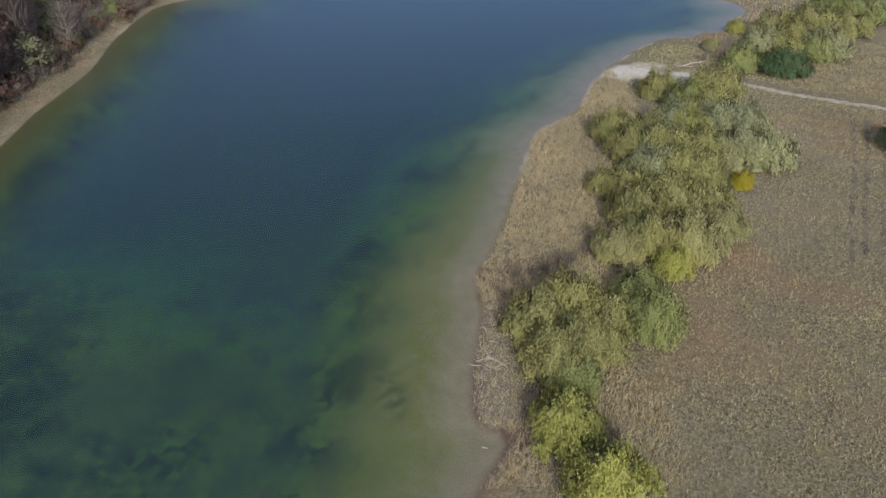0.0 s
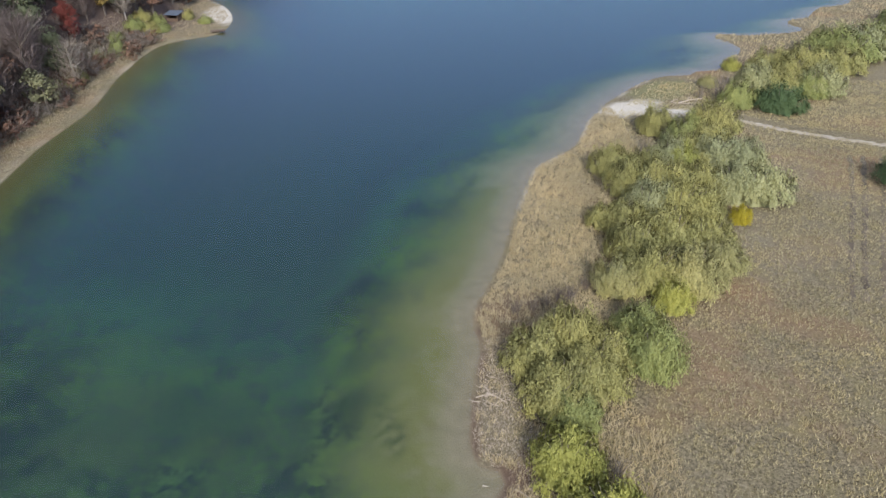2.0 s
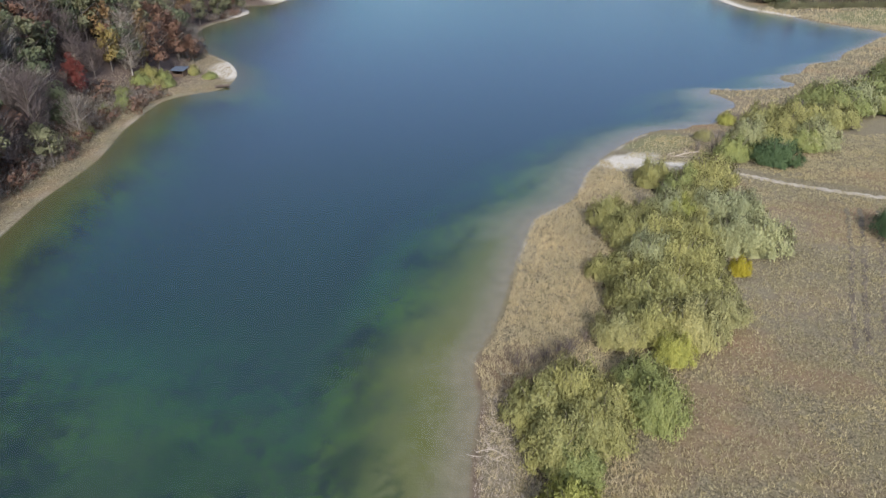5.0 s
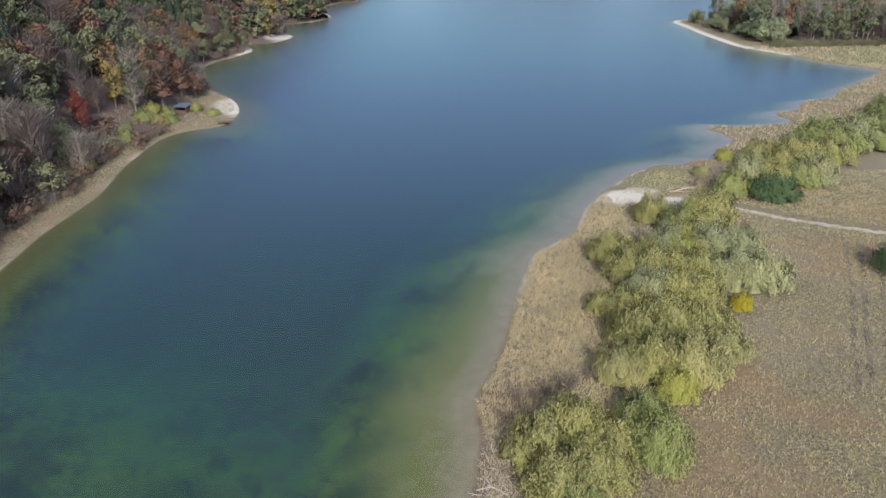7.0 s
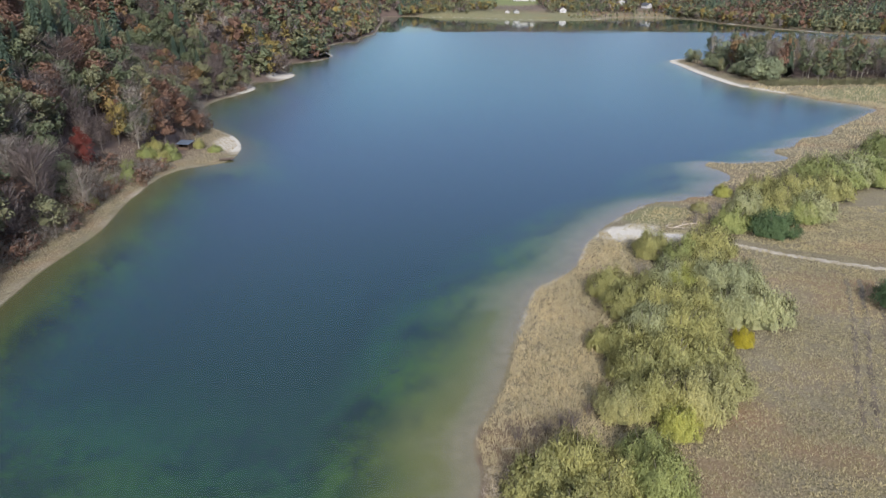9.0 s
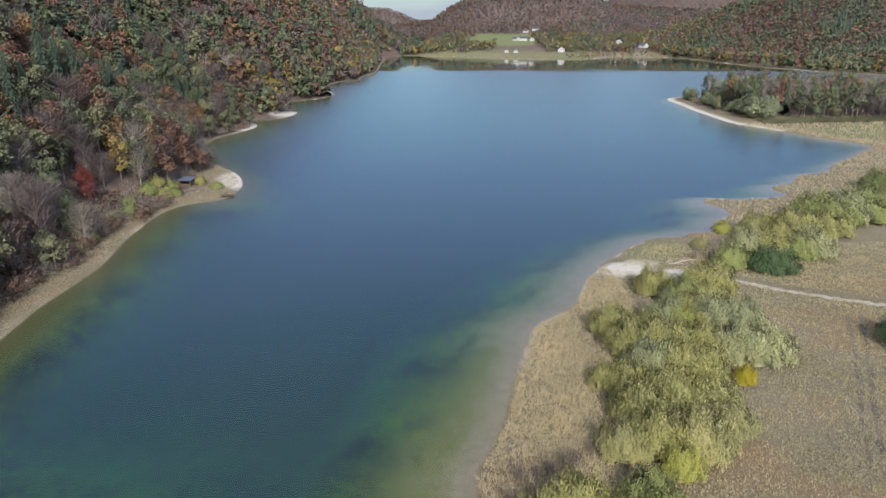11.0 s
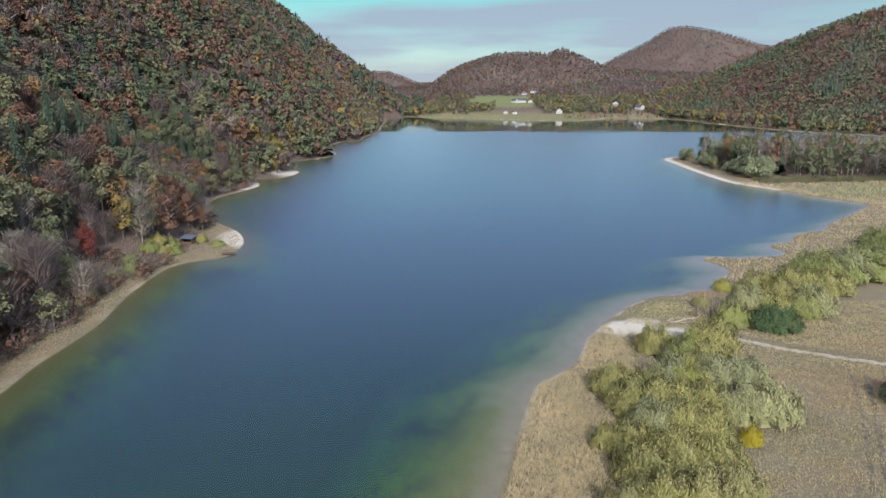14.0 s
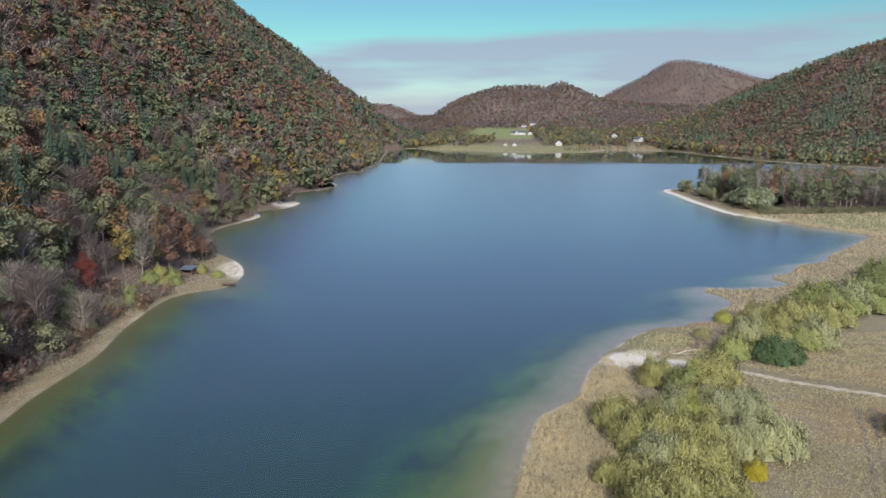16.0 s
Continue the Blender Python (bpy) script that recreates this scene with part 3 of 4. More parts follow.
def leafy_crown(seed, n=900, size=0.034, wide=0.20):
    r = np.random.RandomState(seed)
    p, q = lobed(r, n, 22 if n > 400 else 12, np.array([wide * 0.75, wide * 0.75, 0.38]), wide * 0.40)
    p[:, 2] = p[:, 2] + 0.53
    p[:, :2] *= np.clip(1.25 - 0.75 * np.abs(p[:, 2:] - 0.5), 0.5, 1.2)
    out = leaves(r, p, size * 0.86, q, 1.8, 0.85, 1.3)
    return out


def spruce_crown(seed, layers=24, arms=13):
    """Drooping whorls of boughs on a tree one unit high."""
    r = np.random.RandomState(seed)
    roots, tips, wide = [], [], []
    for i in range(layers):
        z = 0.10 + 0.88 * (i / layers) ** 0.93
        reach = 0.165 * (1 - z) ** 0.8 + 0.012
        for j in range(arms):
            a = 2 * math.pi * (j + r.uniform(-0.35, 0.35)) / arms + i
            q = reach * r.uniform(0.7, 1.2)
            roots.append((0, 0, z + 0.05 * (1 - z) + 0.03))
            tips.append((q * math.cos(a), q * math.sin(a), z - 0.35 * q + r.uniform(-0.012, 0.012)))
            wide.append(q * (5.0 if layers > 10 else 7.5) / arms)
    root, tip = np.array(roots), np.array(tips)
    way = tip - root
    side = unit(np.cross(way, (0, 0, 1.0))) * np.array(wide)[:, None] * 0.5
    mid = root + way * 0.62
    return np.stack([root, mid + side, tip, mid - side], 1)


def scatter(proto, places, r, own=0.3):
    """Many copies of one crown as arrays of faces and of the way they face; places: x, y, z, height, width factor."""
    p = np.array(places, float)
    a = r.uniform(0, 6.28, len(p))
    c, s = (np.cos(a))[:, None, None], (np.sin(a))[:, None, None]
    high, wide = p[:, 3][:, None, None], (p[:, 3] * p[:, 4])[:, None, None]
    out = crown_out(proto, own=own)
    faces = np.stack([(proto[..., 0] * c - proto[..., 1] * s) * wide + p[:, 0][:, None, None],
                      (proto[..., 0] * s + proto[..., 1] * c) * wide + p[:, 1][:, None, None], proto[..., 2] * high + p[:, 2][:, None, None]], -1)
    ways = np.stack([out[..., 0] * c - out[..., 1] * s, out[..., 0] * s + out[..., 1] * c, np.broadcast_to(out[..., 2], faces.shape[:-1])], -1)
    return faces.reshape(-1, proto.shape[1], 3).astype(np.float32), ways.reshape(-1, proto.shape[1], 3).astype(np.float32)


# ---- ground: one sheet, finer round the near shore ----
def spaced(*runs):
    out = [np.arange(a, b, s, float) for a, b, s in runs]
    return np.unique(np.concatenate(out))


GX = spaced((-4500, -1500, 250), (-1500, -500, 50), (-500, -120, 10), (-120, -52, 2), (-52, -30, 3), (-30, -6, 1.5), (-6, 110, 1.1), (110, 200, 2.5), (200, 480, 5), (480, 1500, 25), (1500, 2000, 60), (2000, 4501, 250))
GY = spaced((-4500, -600, 300), (-600, -60, 30), (-60, 24, 4), (24, 165, 1.5), (165, 340, 2.2), (340, 1130, 7), (1130, 2000, 18), (2000, 3500, 40), (3500, 4601, 150))
gx, gy = np.meshgrid(GX, GY)
gd = shore_distance(gx, gy)
gz = height(gx, gy, gd)
ground_mesh = bpy.data.meshes.new("ground")
nx, ny = len(GX), len(GY)
idx = np.arange(nx * ny).reshape(ny, nx)
quad = np.stack([idx[:-1, :-1], idx[:-1, 1:], idx[1:, 1:], idx[1:, :-1]], -1).reshape(-1, 4)
ground_mesh.vertices.add(nx * ny)
ground_mesh.vertices.foreach_set("co", np.stack([gx, gy, gz], -1).reshape(-1).astype(np.float32))
ground_mesh.loops.add(quad.size)
ground_mesh.loops.foreach_set("vertex_index", quad.reshape(-1).astype(np.int32))
ground_mesh.polygons.add(len(quad))
ground_mesh.polygons.foreach_set("loop_start", np.arange(0, quad.size, 4, dtype=np.int32))
ground_mesh.polygons.foreach_set("use_smooth", np.ones(len(quad), bool))
ground_mesh.update(calc_edges=True)
ground_mesh.materials.append(GROUND)


def disc(cx, cy, rx, ry, turn=0.0):
    c, s = math.cos(radians(turn)), math.sin(radians(turn))
    u, v = (gx - cx) * c + (gy - cy) * s, (gy - cy) * c - (gx - cx) * s
    return 1 - step(0.75, 1.15, np.hypot(u / rx, v / ry) + 0.12 * waves(gx, gy, 6, 9))


wooded = np.where(gx < -60, np.where(gy < 245, step(6.0, 18.0, gd), step(0.3, 2.5, gd)), 0) + step(1.5, 14, gz) * (gd > 0) * (1 - disc(110, 1310, 90, 130))
wooded = np.maximum(wooded, disc(275, 412, 125, 56, -4) * (gd > 0))
sandy = np.maximum.reduce([disc(38.0, 133.6, 7.4, 4.0, 28), disc(45.0, 130.6, 6.0, 2.4, -8), disc(-66.0, 219, 6.5, 14, 14) * (gd > -1),
                           (gx < -55) * (gy < 1000) * step(-0.8, 0.2, gd) * (1 - step(0.4, 1.5, gd + 0.9 * waves(gx, gy, 11, 2))) * (0.15 + 0.6 * step(-0.2, 0.6, waves(gx, gy, 37, 12))),
                           (gx > 140) * (gx < 175) * (gy > 325) * (gy < 485) * step(-1, 0.3, gd) * (1 - step(2.5, 6, gd)),
                           (gy > 960) * (gx > -20) * (gx < 330) * step(-1, 0.5, gd) * (1 - step(1.0, 3, gd)) * 0.6, disc(-84, 388, 9, 13, -20) * (gd > -1), disc(-91, 342, 7, 20, -12) * (gd > -1), 0.8 * disc(-80, 506, 8, 12) * (gd > -1), disc(363, 1017, 9, 11) * (gd > -3) * (gd < 6), disc(358, 896, 9, 11) * (gd > -3) * (gd < 6), disc(375, 761, 9, 11) * (gd > -3) * (gd < 6), disc(387, 751, 9, 11) * (gd > -3) * (gd < 6),
                           0.6 * step(-0.3, 0.3, waves(gx, gy, 16, 17)) * (gx > 9) * (gx < 62) * (gy > 88) * (gy < 165) * step(-0.5, 0.1, gd) * (1 - step(0.35, 1.0, gd))])
lawny = np.maximum.reduce([0.55 * disc(235, 322, 78, 30, 10) * (gd > 4), disc(110, 1310, 80, 120), 0.4 * (gy > 990) * (gx > -30) * (gx < 215) * (1 - step(60, 120, gd)), 0.45 * disc(47, 145, 9, 6, 40) * (gd > 1.2)]) * (gd > 0)
muddy = np.maximum.reduce([0.6 * disc(8, 66, 5.5, 3.2, 20), disc(6.5, 41, 3.0, 1.6, 60), (gx > 0) * (gx < 7) * (gy < 62) * step(-0.4, 0.1, gd) * (1 - step(0.3, 0.9, gd))])
russet = np.maximum.reduce([disc(58, 100, 9, 5, -35), disc(66, 108, 8, 4, -30), disc(48, 78, 7, 4, 20), disc(40, 62, 8, 3, -20), disc(29, 58, 5, 2.5, 30), disc(20, 47, 5, 1.6, 15), 0.7 * disc(82, 120, 14, 5, -25)])
weedbed = np.maximum.reduce([disc(-9.5, 58.6, 2.2, 2.4, 20), disc(-5.9, 71.2, 3, 4, 60), disc(-5.0, 47.3, 1.6, 4.5, 10), disc(-8.2, 52.0, 3, 3, 0), disc(-25.7, 51.1, 9, 5, -20), disc(-35.9, 47.2, 8, 5, 10)])
algae = (gx > -30) * (gx < 14) * (gy < 100) * step(1.5, 5, -gd)
for title, field in (("wood", wooded), ("sand", sandy), ("lawn", lawny), ("mud", muddy), ("russet", russet), ("weedbed", weedbed), ("algae", algae), ("litter", np.where(gx < -40, 1.0, 0.0) * (gy < 1000))):
    at = ground_mesh.attributes.new(title, "FLOAT", "POINT")
    at.data.foreach_set("value", np.clip(field, 0, 1).reshape(-1).astype(np.float32))
tagged(new("ground", ground_mesh), "dry autumn lakeside meadow, wooded slopes, pale lake bed, painted water tint", "ground", kind="structure")

water = np.array([[(-160, -130, 0), (620, -130, 0), (620, 1140, 0), (-160, 1140, 0)]], float)
tagged(part("water", water, WATER), "clear blue-green lake with a lightly rippled surface", "lake", kind="structure")


def strip(name, line, wide, material, label, category, lift=0.03, rough=0.5):
    """A worn strip that follows the ground."""
    r = np.random.RandomState(len(name) + len(line))
    p = np.array(line, float)
    t = np.linspace(0, len(p) - 1, 14 * (len(p) - 1))
    q = np.stack([np.interp(t, np.arange(len(p)), p[:, i]) for i in (0, 1)], 1)
    w = unit(np.gradient(q, axis=0))
    nrm = np.stack([-w[:, 1], w[:, 0]], 1)
    rows = []
    for u in (-0.5, -0.2, 0.2, 0.5):
        e = q + nrm * (u * wide * (1 + rough * r.uniform(-1, 1, (len(q), 1))))
        rows.append(np.column_stack([e, height(e[:, 0], e[:, 1]) + lift * (1 if abs(u) < 0.4 else 0.3)]))
    f = [np.stack([a[:-1], b[:-1], b[1:], a[1:]], 1) for a, b in zip(rows, rows[1:])]
    return tagged(part(name, np.concatenate(f), material), label, category, kind="structure")


strip("path", [(44.6, 130), (48.5, 129), (56.4, 125.6), (60.4, 122.8), (65.3, 119.8), (70.3, 116.8), (77.2, 113.8), (89, 109), (109, 102)], 1.5, GRAVEL, "narrow pale gravel track through the dry meadow", "path")
for k, shift in enumerate((0.0, 1.9, 4.6, 6.4)):
    strip("wheel_rut", [(69.3 + shift, 109 - shift * 0.3), (61.7 + shift, 93), (57 + shift * 0.95, 84), (52.7 + shift * 0.9, 75.7), (48 + shift * 0.85, 66.3)], 0.75, TRACK,
          "shallow wheel rut worn through dry grass", "wheel rut", 0.06, 0.6)

# ---- willow bushes on the flat shore: x, y, half width, height, leaf ----
SHORE_BUSHES = [(13.2, 35.1, 3.4, 5.0, "lime"), (10.6, 41.3, 3.2, 4.7, "lime"), (12.1, 47.4, 2.5, 3.6, "green"), (11.0, 49.9, 3.5, 5.0, "olive"), (15.0, 52.0, 3.2, 4.7, "olive"),
                (9.7, 55.1, 3.4, 5.0, "olive"), (13.6, 57.8, 3.6, 5.2, "olive"), (16.5, 55.6, 3.1, 4.4, "olive"), (21.6, 55.3, 3.4, 4.9, "green"), (21.3, 59.6, 2.9, 4.2, "green"),
                (26.6, 65.3, 2.4, 3.5, "lime"), (20.8, 69.0, 2.8, 4.1, "straw"), (25.0, 70.0, 3.6, 5.0, "olive"), (29.6, 69.5, 4.1, 5.2, "straw"), (34.7, 73.2, 3.1, 4.2, "straw")]
THICKET = [(25.1, 76.4, 3.9, 5.4, "olive"), (30.0, 78.6, 4.4, 5.8, "olive"), (34.4, 78.1, 3.6, 5.0, "olive"), (25.2, 83.2, 3.3, 4.7, "olive"), (22.6, 85.1, 2.4, 3.5, "olive"),
           (29.3, 87.3, 3.9, 5.6, "grey"), (33.8, 86.6, 4.4, 6.0, "olive"), (36.8, 87.0, 3.2, 4.6, "olive"), (47.3, 92.9, 4.3, 5.6, "grey"), (43.5, 93.8, 3.8, 5.4, "grey"),
           (38.8, 94.8, 3.8, 5.4, "olive"), (32.7, 94.2, 4.1, 5.8, "olive"), (28.2, 95.0, 3.6, 5.2, "olive"), (27.3, 102.6, 3.4, 4.8, "olive"), (38.8, 103.2, 3.0, 4.3, "lime"),
           (44.2, 103.6, 4.1, 5.6, "grey"), (48.7, 103.3, 3.6, 5.2, "grey")]
NORTH_BUSHES = [(39.0, 119.9, 3.3, 4.8, "olive"), (42.7, 113.7, 3.8, 5.4, "green"), (45.8, 111.5, 4.0, 5.4, "olive"), (48.7, 118.9, 4.6, 6.0, "olive"), (37.3, 104.6, 3.5, 5.0, "grey"),
                (31.5, 99.5, 3.3, 4.8, "olive"), (41.6, 106.7, 3.6, 5.2, "olive"), (41.9, 85.6, 1.45, 2.7, "yellow"), (71.5, 98, 3.6, 4.6, "dark"), (39.8, 115.0, 2.6, 3.4, "bare"),
                (34.3, 109.2, 2.6, 3.4, "bare"), (15.0, 41.0, 2.0, 2.2, "bare"), (22.0, 68.0, 2.2, 2.8, "bare"), (14.5, 66.3, 2.2, 1.8, "brush"),
                (8.4, 64.5, 2.3, 1.9, "brush"), (10.3, 65.2, 1.9, 1.5, "brush"), (12.0, 66.1, 2.3, 1.5, "brush"), (13.5, 67.0, 1.9, 1.9, "brush"), (15.3, 67.9, 2.3, 1.5, "brush"), (17.2, 69.4, 1.9, 1.5, "brush"), (21.7, 67.9, 2.3, 1.9, "brush"), (23.3, 68.8, 1.9, 1.5, "brush")]
BAY_BUSHES = [(59.0, 133.8, 3.5, 5.0, "green"), (56.8, 138.7, 3.6, 5.0, "bare"), (66.2, 131.1, 4.6, 5.2, "dark"), (79.3, 142.6, 5.2, 5.4, "grey"), (76.1, 148.5, 5.2, 6.0, "olive"),
              (66.9, 144.5, 4.4, 5.4, "grey"), (81.7, 154.8, 6.2, 6.4, "olive"), (90.5, 156.5, 5.4, 5.6, "olive"), (102.5, 170.8, 7.3, 7.0, "grey"), (95.6, 171.1, 6.1, 6.6, "green"),
              (111.1, 175.7, 7.4, 7.2, "green"), (108.7, 167.6, 5.0, 5.4, "green")]
FAR_BAY_BUSHES = [(121.3, 177.8, 8.0, 7.4, "green"), (53.3, 138.7, 2.4, 3.0, "bare"), (74.9, 156.8, 4.8, 5.6, "olive"), (131.4, 200.6, 6.6, 7.0, "green"),
                  (57.5, 146.9, 2.0, 2.4, "straw"), (67.0, 159.7, 2.2, 2.6, "lime"), (97.0, 165.8, 6.2, 6.4, "green"), (71.0, 141.6, 4.2, 5.0, "olive"), (76.4, 140.2, 3.6, 4.4, "green")]
BUSH_WORDS = {"lime": "yellow-green", "olive": "olive-green", "green": "green", "grey": "silvery grey-green", "straw": "straw-coloured", "gold": "golden", "yellow": "bright yellow",
              "dark": "round dense dark-green", "bare": "leafless grey-brown", "brush": "leafless dark-brown"}
LEAF["yellow"], LEAF["aspen"] = LEAF["gold"], LEAF["bare"]
CROWNS, STEMS = {}, [mesh_from("trunk", willow_stems(s), BARK) for s in range(3)]
SHAPES = [willow_crown(s) for s in range(4)] + [willow_crown(s, 6200) for s in range(4, 6)]
BARE_BUSH = [np.concatenate([twig_crown(20 + s, 700, 1.9) * (1, 1, 1.05), twig_crown(30 + s, 500, 1.2)]) for s in range(2)]


def bush(x, y, half, high, kind, number):
    name = {"bare": "bare_bush", "brush": "bare_bush", "yellow": "yellow_shrub", "dark": "dark_shrub"}.get(kind, "willow_bush")
    v = number % 2 if kind in ("bare", "brush") else 4 + number % 2 if y > 128 else number % 4
    if (kind, v) not in CROWNS:
        CROWNS[kind, v] = mesh_from("crown", SHAPES[v], LEAF[kind], crown_out(SHAPES[v], 0.05, 0.9, 0.68)) if kind not in ("bare", "brush") else mesh_from("crown", BARE_BUSH[v], LEAF[kind], crown_out(BARE_BUSH[v], 0.1, 0.9, 0.4))
    label = BUSH_WORDS[kind] + (" bush of thin upright twigs" if kind in ("bare", "brush") else " bush in the dry meadow" if kind in ("yellow", "dark") else " willow bush on the grassy lake shore")
    ob = thing(name, x, y, ground_at(x, y), label, "bush", "bushes on the lake shore")
    ob.matrix_basis = pose(x, y, ground_at(x, y), 0, 0, number * 77) @ Matrix.Diagonal((half * 1.15, half * 1.05, high * 1.08, 1))
    part("trunk", STEMS[number % 3], None, ob)
    part("crown", CROWNS[kind, v], None, ob)


for number, row in enumerate(SHORE_BUSHES + THICKET + NORTH_BUSHES + BAY_BUSHES + FAR_BAY_BUSHES):
    bush(*row, number)


# ---- trees ----
TREE_WORDS = {"rust": ("beech_tree", "beech tree with rust-brown autumn leaves"), "amber": ("maple_tree", "maple tree with amber autumn leaves"), "red": ("cherry_tree", "small tree with wine-red leaves"),
              "moss": ("ash_tree", "tall tree with fading green leaves"), "bare": ("bare_tree", "leafless tree with pale grey twigs"), "mauve": ("bare_tree", "leafless tree with mauve-brown twigs"),
              "spruce": ("spruce_tree", "dark green spruce tree"), "gold": ("birch_tree", "slender birch tree with golden leaves"), "honey": ("lime_tree", "rounded lime tree with honey-yellow leaves"), "grey": ("willow_tree", "broad willow tree with grey-green leaves"),
              "lime": ("poplar_tree", "poplar tree with yellow-green leaves"), "aspen": ("aspen_tree", "tall leafless aspen tree with a pale trunk"),
              "alder": ("alder_tree", "alder tree with olive-green leaves")}
TREES = {}


def tree(kind, v, x, y, high, wide, where, group, count=1500):
    shade = (kind, v, count)
    if shade not in TREES:
        if kind == "spruce":
            crown, trunk = spruce_crown(v), tubes([((0, 0, -0.03), (0, 0, 0.97), 0.014, 0.002)], 5)
        elif kind in ("bare", "mauve"):
            crown, trunk = np.concatenate([twig_crown(v, 900, 0.70), twig_crown(v + 7, 450, 0.4)]), limbs(v, 0.22, 12, 0.010)
        elif kind == "aspen":
            crown, trunk = np.concatenate([twig_crown(v, 420, 0.32), leafy_crown(v, 220, 0.02, 0.12)]), limbs(v, 0.10, 10, 0.014)
        elif kind == "grey":
            crown, trunk = leafy_crown(v, 2200, 0.040, 0.38), limbs(v, 0.3)
            crown[..., 2] -= 0.12
        else:
            crown, trunk = leafy_crown(v + hash_of(kind), count, 0.94 / math.sqrt(count), 0.21), limbs(v)
        TREES[shade] = mesh_from("trunk", trunk, PALE_BARK if kind in ("bare", "gold", "aspen") else BARK), mesh_from("crown", crown, LEAF["sallow" if kind == "grey" else kind], crown_out(crown))
    name, words = TREE_WORDS[kind]
    ob = thing(name, x, y, 0, words + " " + where, "tree", group)
    ob.matrix_basis = pose(x, y, ground_at(x, y) - 0.1, 0, 0, (x * 37 + y * 91) % 360) @ Matrix.Diagonal((high * wide, high * wide, high, 1))
    part("trunk", TREES[shade][0], None, ob)
    part("crown", TREES[shade][1], None, ob)


def hash_of(word):
    return sum(map(ord, word)) % 97


rt = np.random.RandomState(5)


def species(x, y, u):
    """What grows where: stands of spruce, beech and bare trees."""
    s = 0.5 + waves(np.array(x), np.array(y), 150, 21) * 0.26 + waves(np.array(x), np.array(y), 45, 22) * 0.18 + (u - 0.5) * 0.62
    for top, kind in ((0.22, "spruce"), (0.39, "moss"), (0.47, "alder"), (0.62, "rust"), (0.80, "mauve"), (0.87, "amber"), (0.93, "bare"), (9, "alder")):
        if s < top:
            return kind


# single trees of the near wooded bank
MARKED = [(-88, 168.5, 10, 1.0, "red"), (-90.5, 171, 9, 1.0, "red"), (-85.5, 200.5, 11, 1.0, "honey"), (-88.5, 188, 14, 0.95, "honey"), (-92, 195, 15, 1.0, "amber"), (-90, 193, 11, 1.1, "rust"),
          (-82.5, 221, 12, 1.25, "rust"), (-80.5, 228, 10, 1.3, "rust"), (-86, 214, 12, 1.1, "mauve"), (-88, 208, 15, 0.9, "amber"), (-91, 203, 15, 1.0, "mauve"), (-85.5, 226, 13, 1.2, "rust"),
          (-90, 181, 11, 1.1, "mauve"), (-94.8, 171, 15, 0.8, "moss"), (-92, 177, 12, 1.0, "mauve"), (-87.5, 148, 12, 1.5, "bare"), (-91, 155, 14, 1.2, "moss"), (-85, 131, 10, 1.5, "rust"),
          (-89, 139, 13, 1.3, "bare"), (-104, 194, 17, 1.5, "mauve"), (-108.5, 168.5, 19, 1.2, "spruce"), (-109, 178, 20, 1.1, "spruce"), (-101, 183, 15, 1.3, "bare"), (-97, 186, 16, 0.8, "moss")]
for n, (x, y, h, w, kind) in enumerate(MARKED):
    tree(kind, n % 3, x, y, h, w, "on a steep bank", "trees on the near bank")
taken = [(m[0], m[1]) for m in MARKED] + [(-78.4, 209)]
for y in np.arange(72, 345, 5.4):
    for x in np.arange(-132, -70, 5.4):
        px, py = x + rt.uniform(-2.2, 2.2), y + rt.uniform(-2.2, 2.2)
        d = float(shore_distance(np.array([px]), np.array([py]))[0])
        if d < 3.2 or (px > -78 and 190 < py < 238) or (px > -91 and 150 < py < 188) or (px > -84.5 and 188 <= py < 203) or (px > -82 and 203 <= py < 240) or min(math.hypot(px - a, py - b) for a, b in taken) < 3.0:
            continue
        kind = species(px, py, rt.uniform(0, 1))
        if py < 168 and d < 6.5:
            continue
        if kind == "spruce" and px > -103:
            kind = ("bare", "mauve", "moss")[rt.randint(3)]
        if kind == "rust" and py < 175 and rt.rand() < 0.55:
            kind = ("bare", "mauve")[rt.randint(2)]
        if kind in ("bare", "mauve") and rt.rand() < 0.12:
            kind = ("rust", "amber", "moss", "rust", "alder")[rt.randint(5)]
        high = rt.uniform(12, 18) * (1.15 if kind == "spruce" else 0.7 if d < 9 else 1.0)
        tree(kind, rt.randint(3), px, py, high, rt.uniform(0.95, 1.4), "on a steep bank", "trees on the near bank")
# low green bushes along the foot of the bank
for n, (x, y, half, high) in enumerate([(-80, 193, 2.8, 3.6), (-82.5, 190, 2.6, 3.2), (-80.5, 173, 2.0, 4.0), (-80, 150.5, 1.7, 3.4), (-80.6, 147.5, 1.5, 2.8), (-68.5, 206, 2.0, 2.0), (-74.8, 210.5, 1.8, 3.0), (-80.5, 201, 2.2, 3.0), (-77.5, 196, 2.2, 2.6), (-83, 197, 2.4, 3.0), (-84, 181, 2.2, 2.6), (-83, 168, 2.0, 2.4), (-81.5, 213, 1.9, 2.6), (-83.5, 206, 1.8, 2.8), (-80.8, 218.5, 1.7, 2.4)]):
    bush(x, y, half, high, "brush" if n > 11 else "olive" if n % 3 == 0 else "green", n)

# brush and saplings under the trees of the bank
ru = np.random.RandomState(8)
brush = []
while len(brush) < 800:
    x, y = ru.uniform(-100, -64), ru.uniform(70, 345)
    d = float(shore_distance(np.array([x]), np.array([y]))[0])
    if (5.5 if y < 168 else 1.9) < d < 13 and not (x > -81 and 188 < y < 240):
        brush.append((x, y, ground_at(x, y) - 0.1, ru.uniform(1.6, 5.0), ru.uniform(0.9, 1.5)))
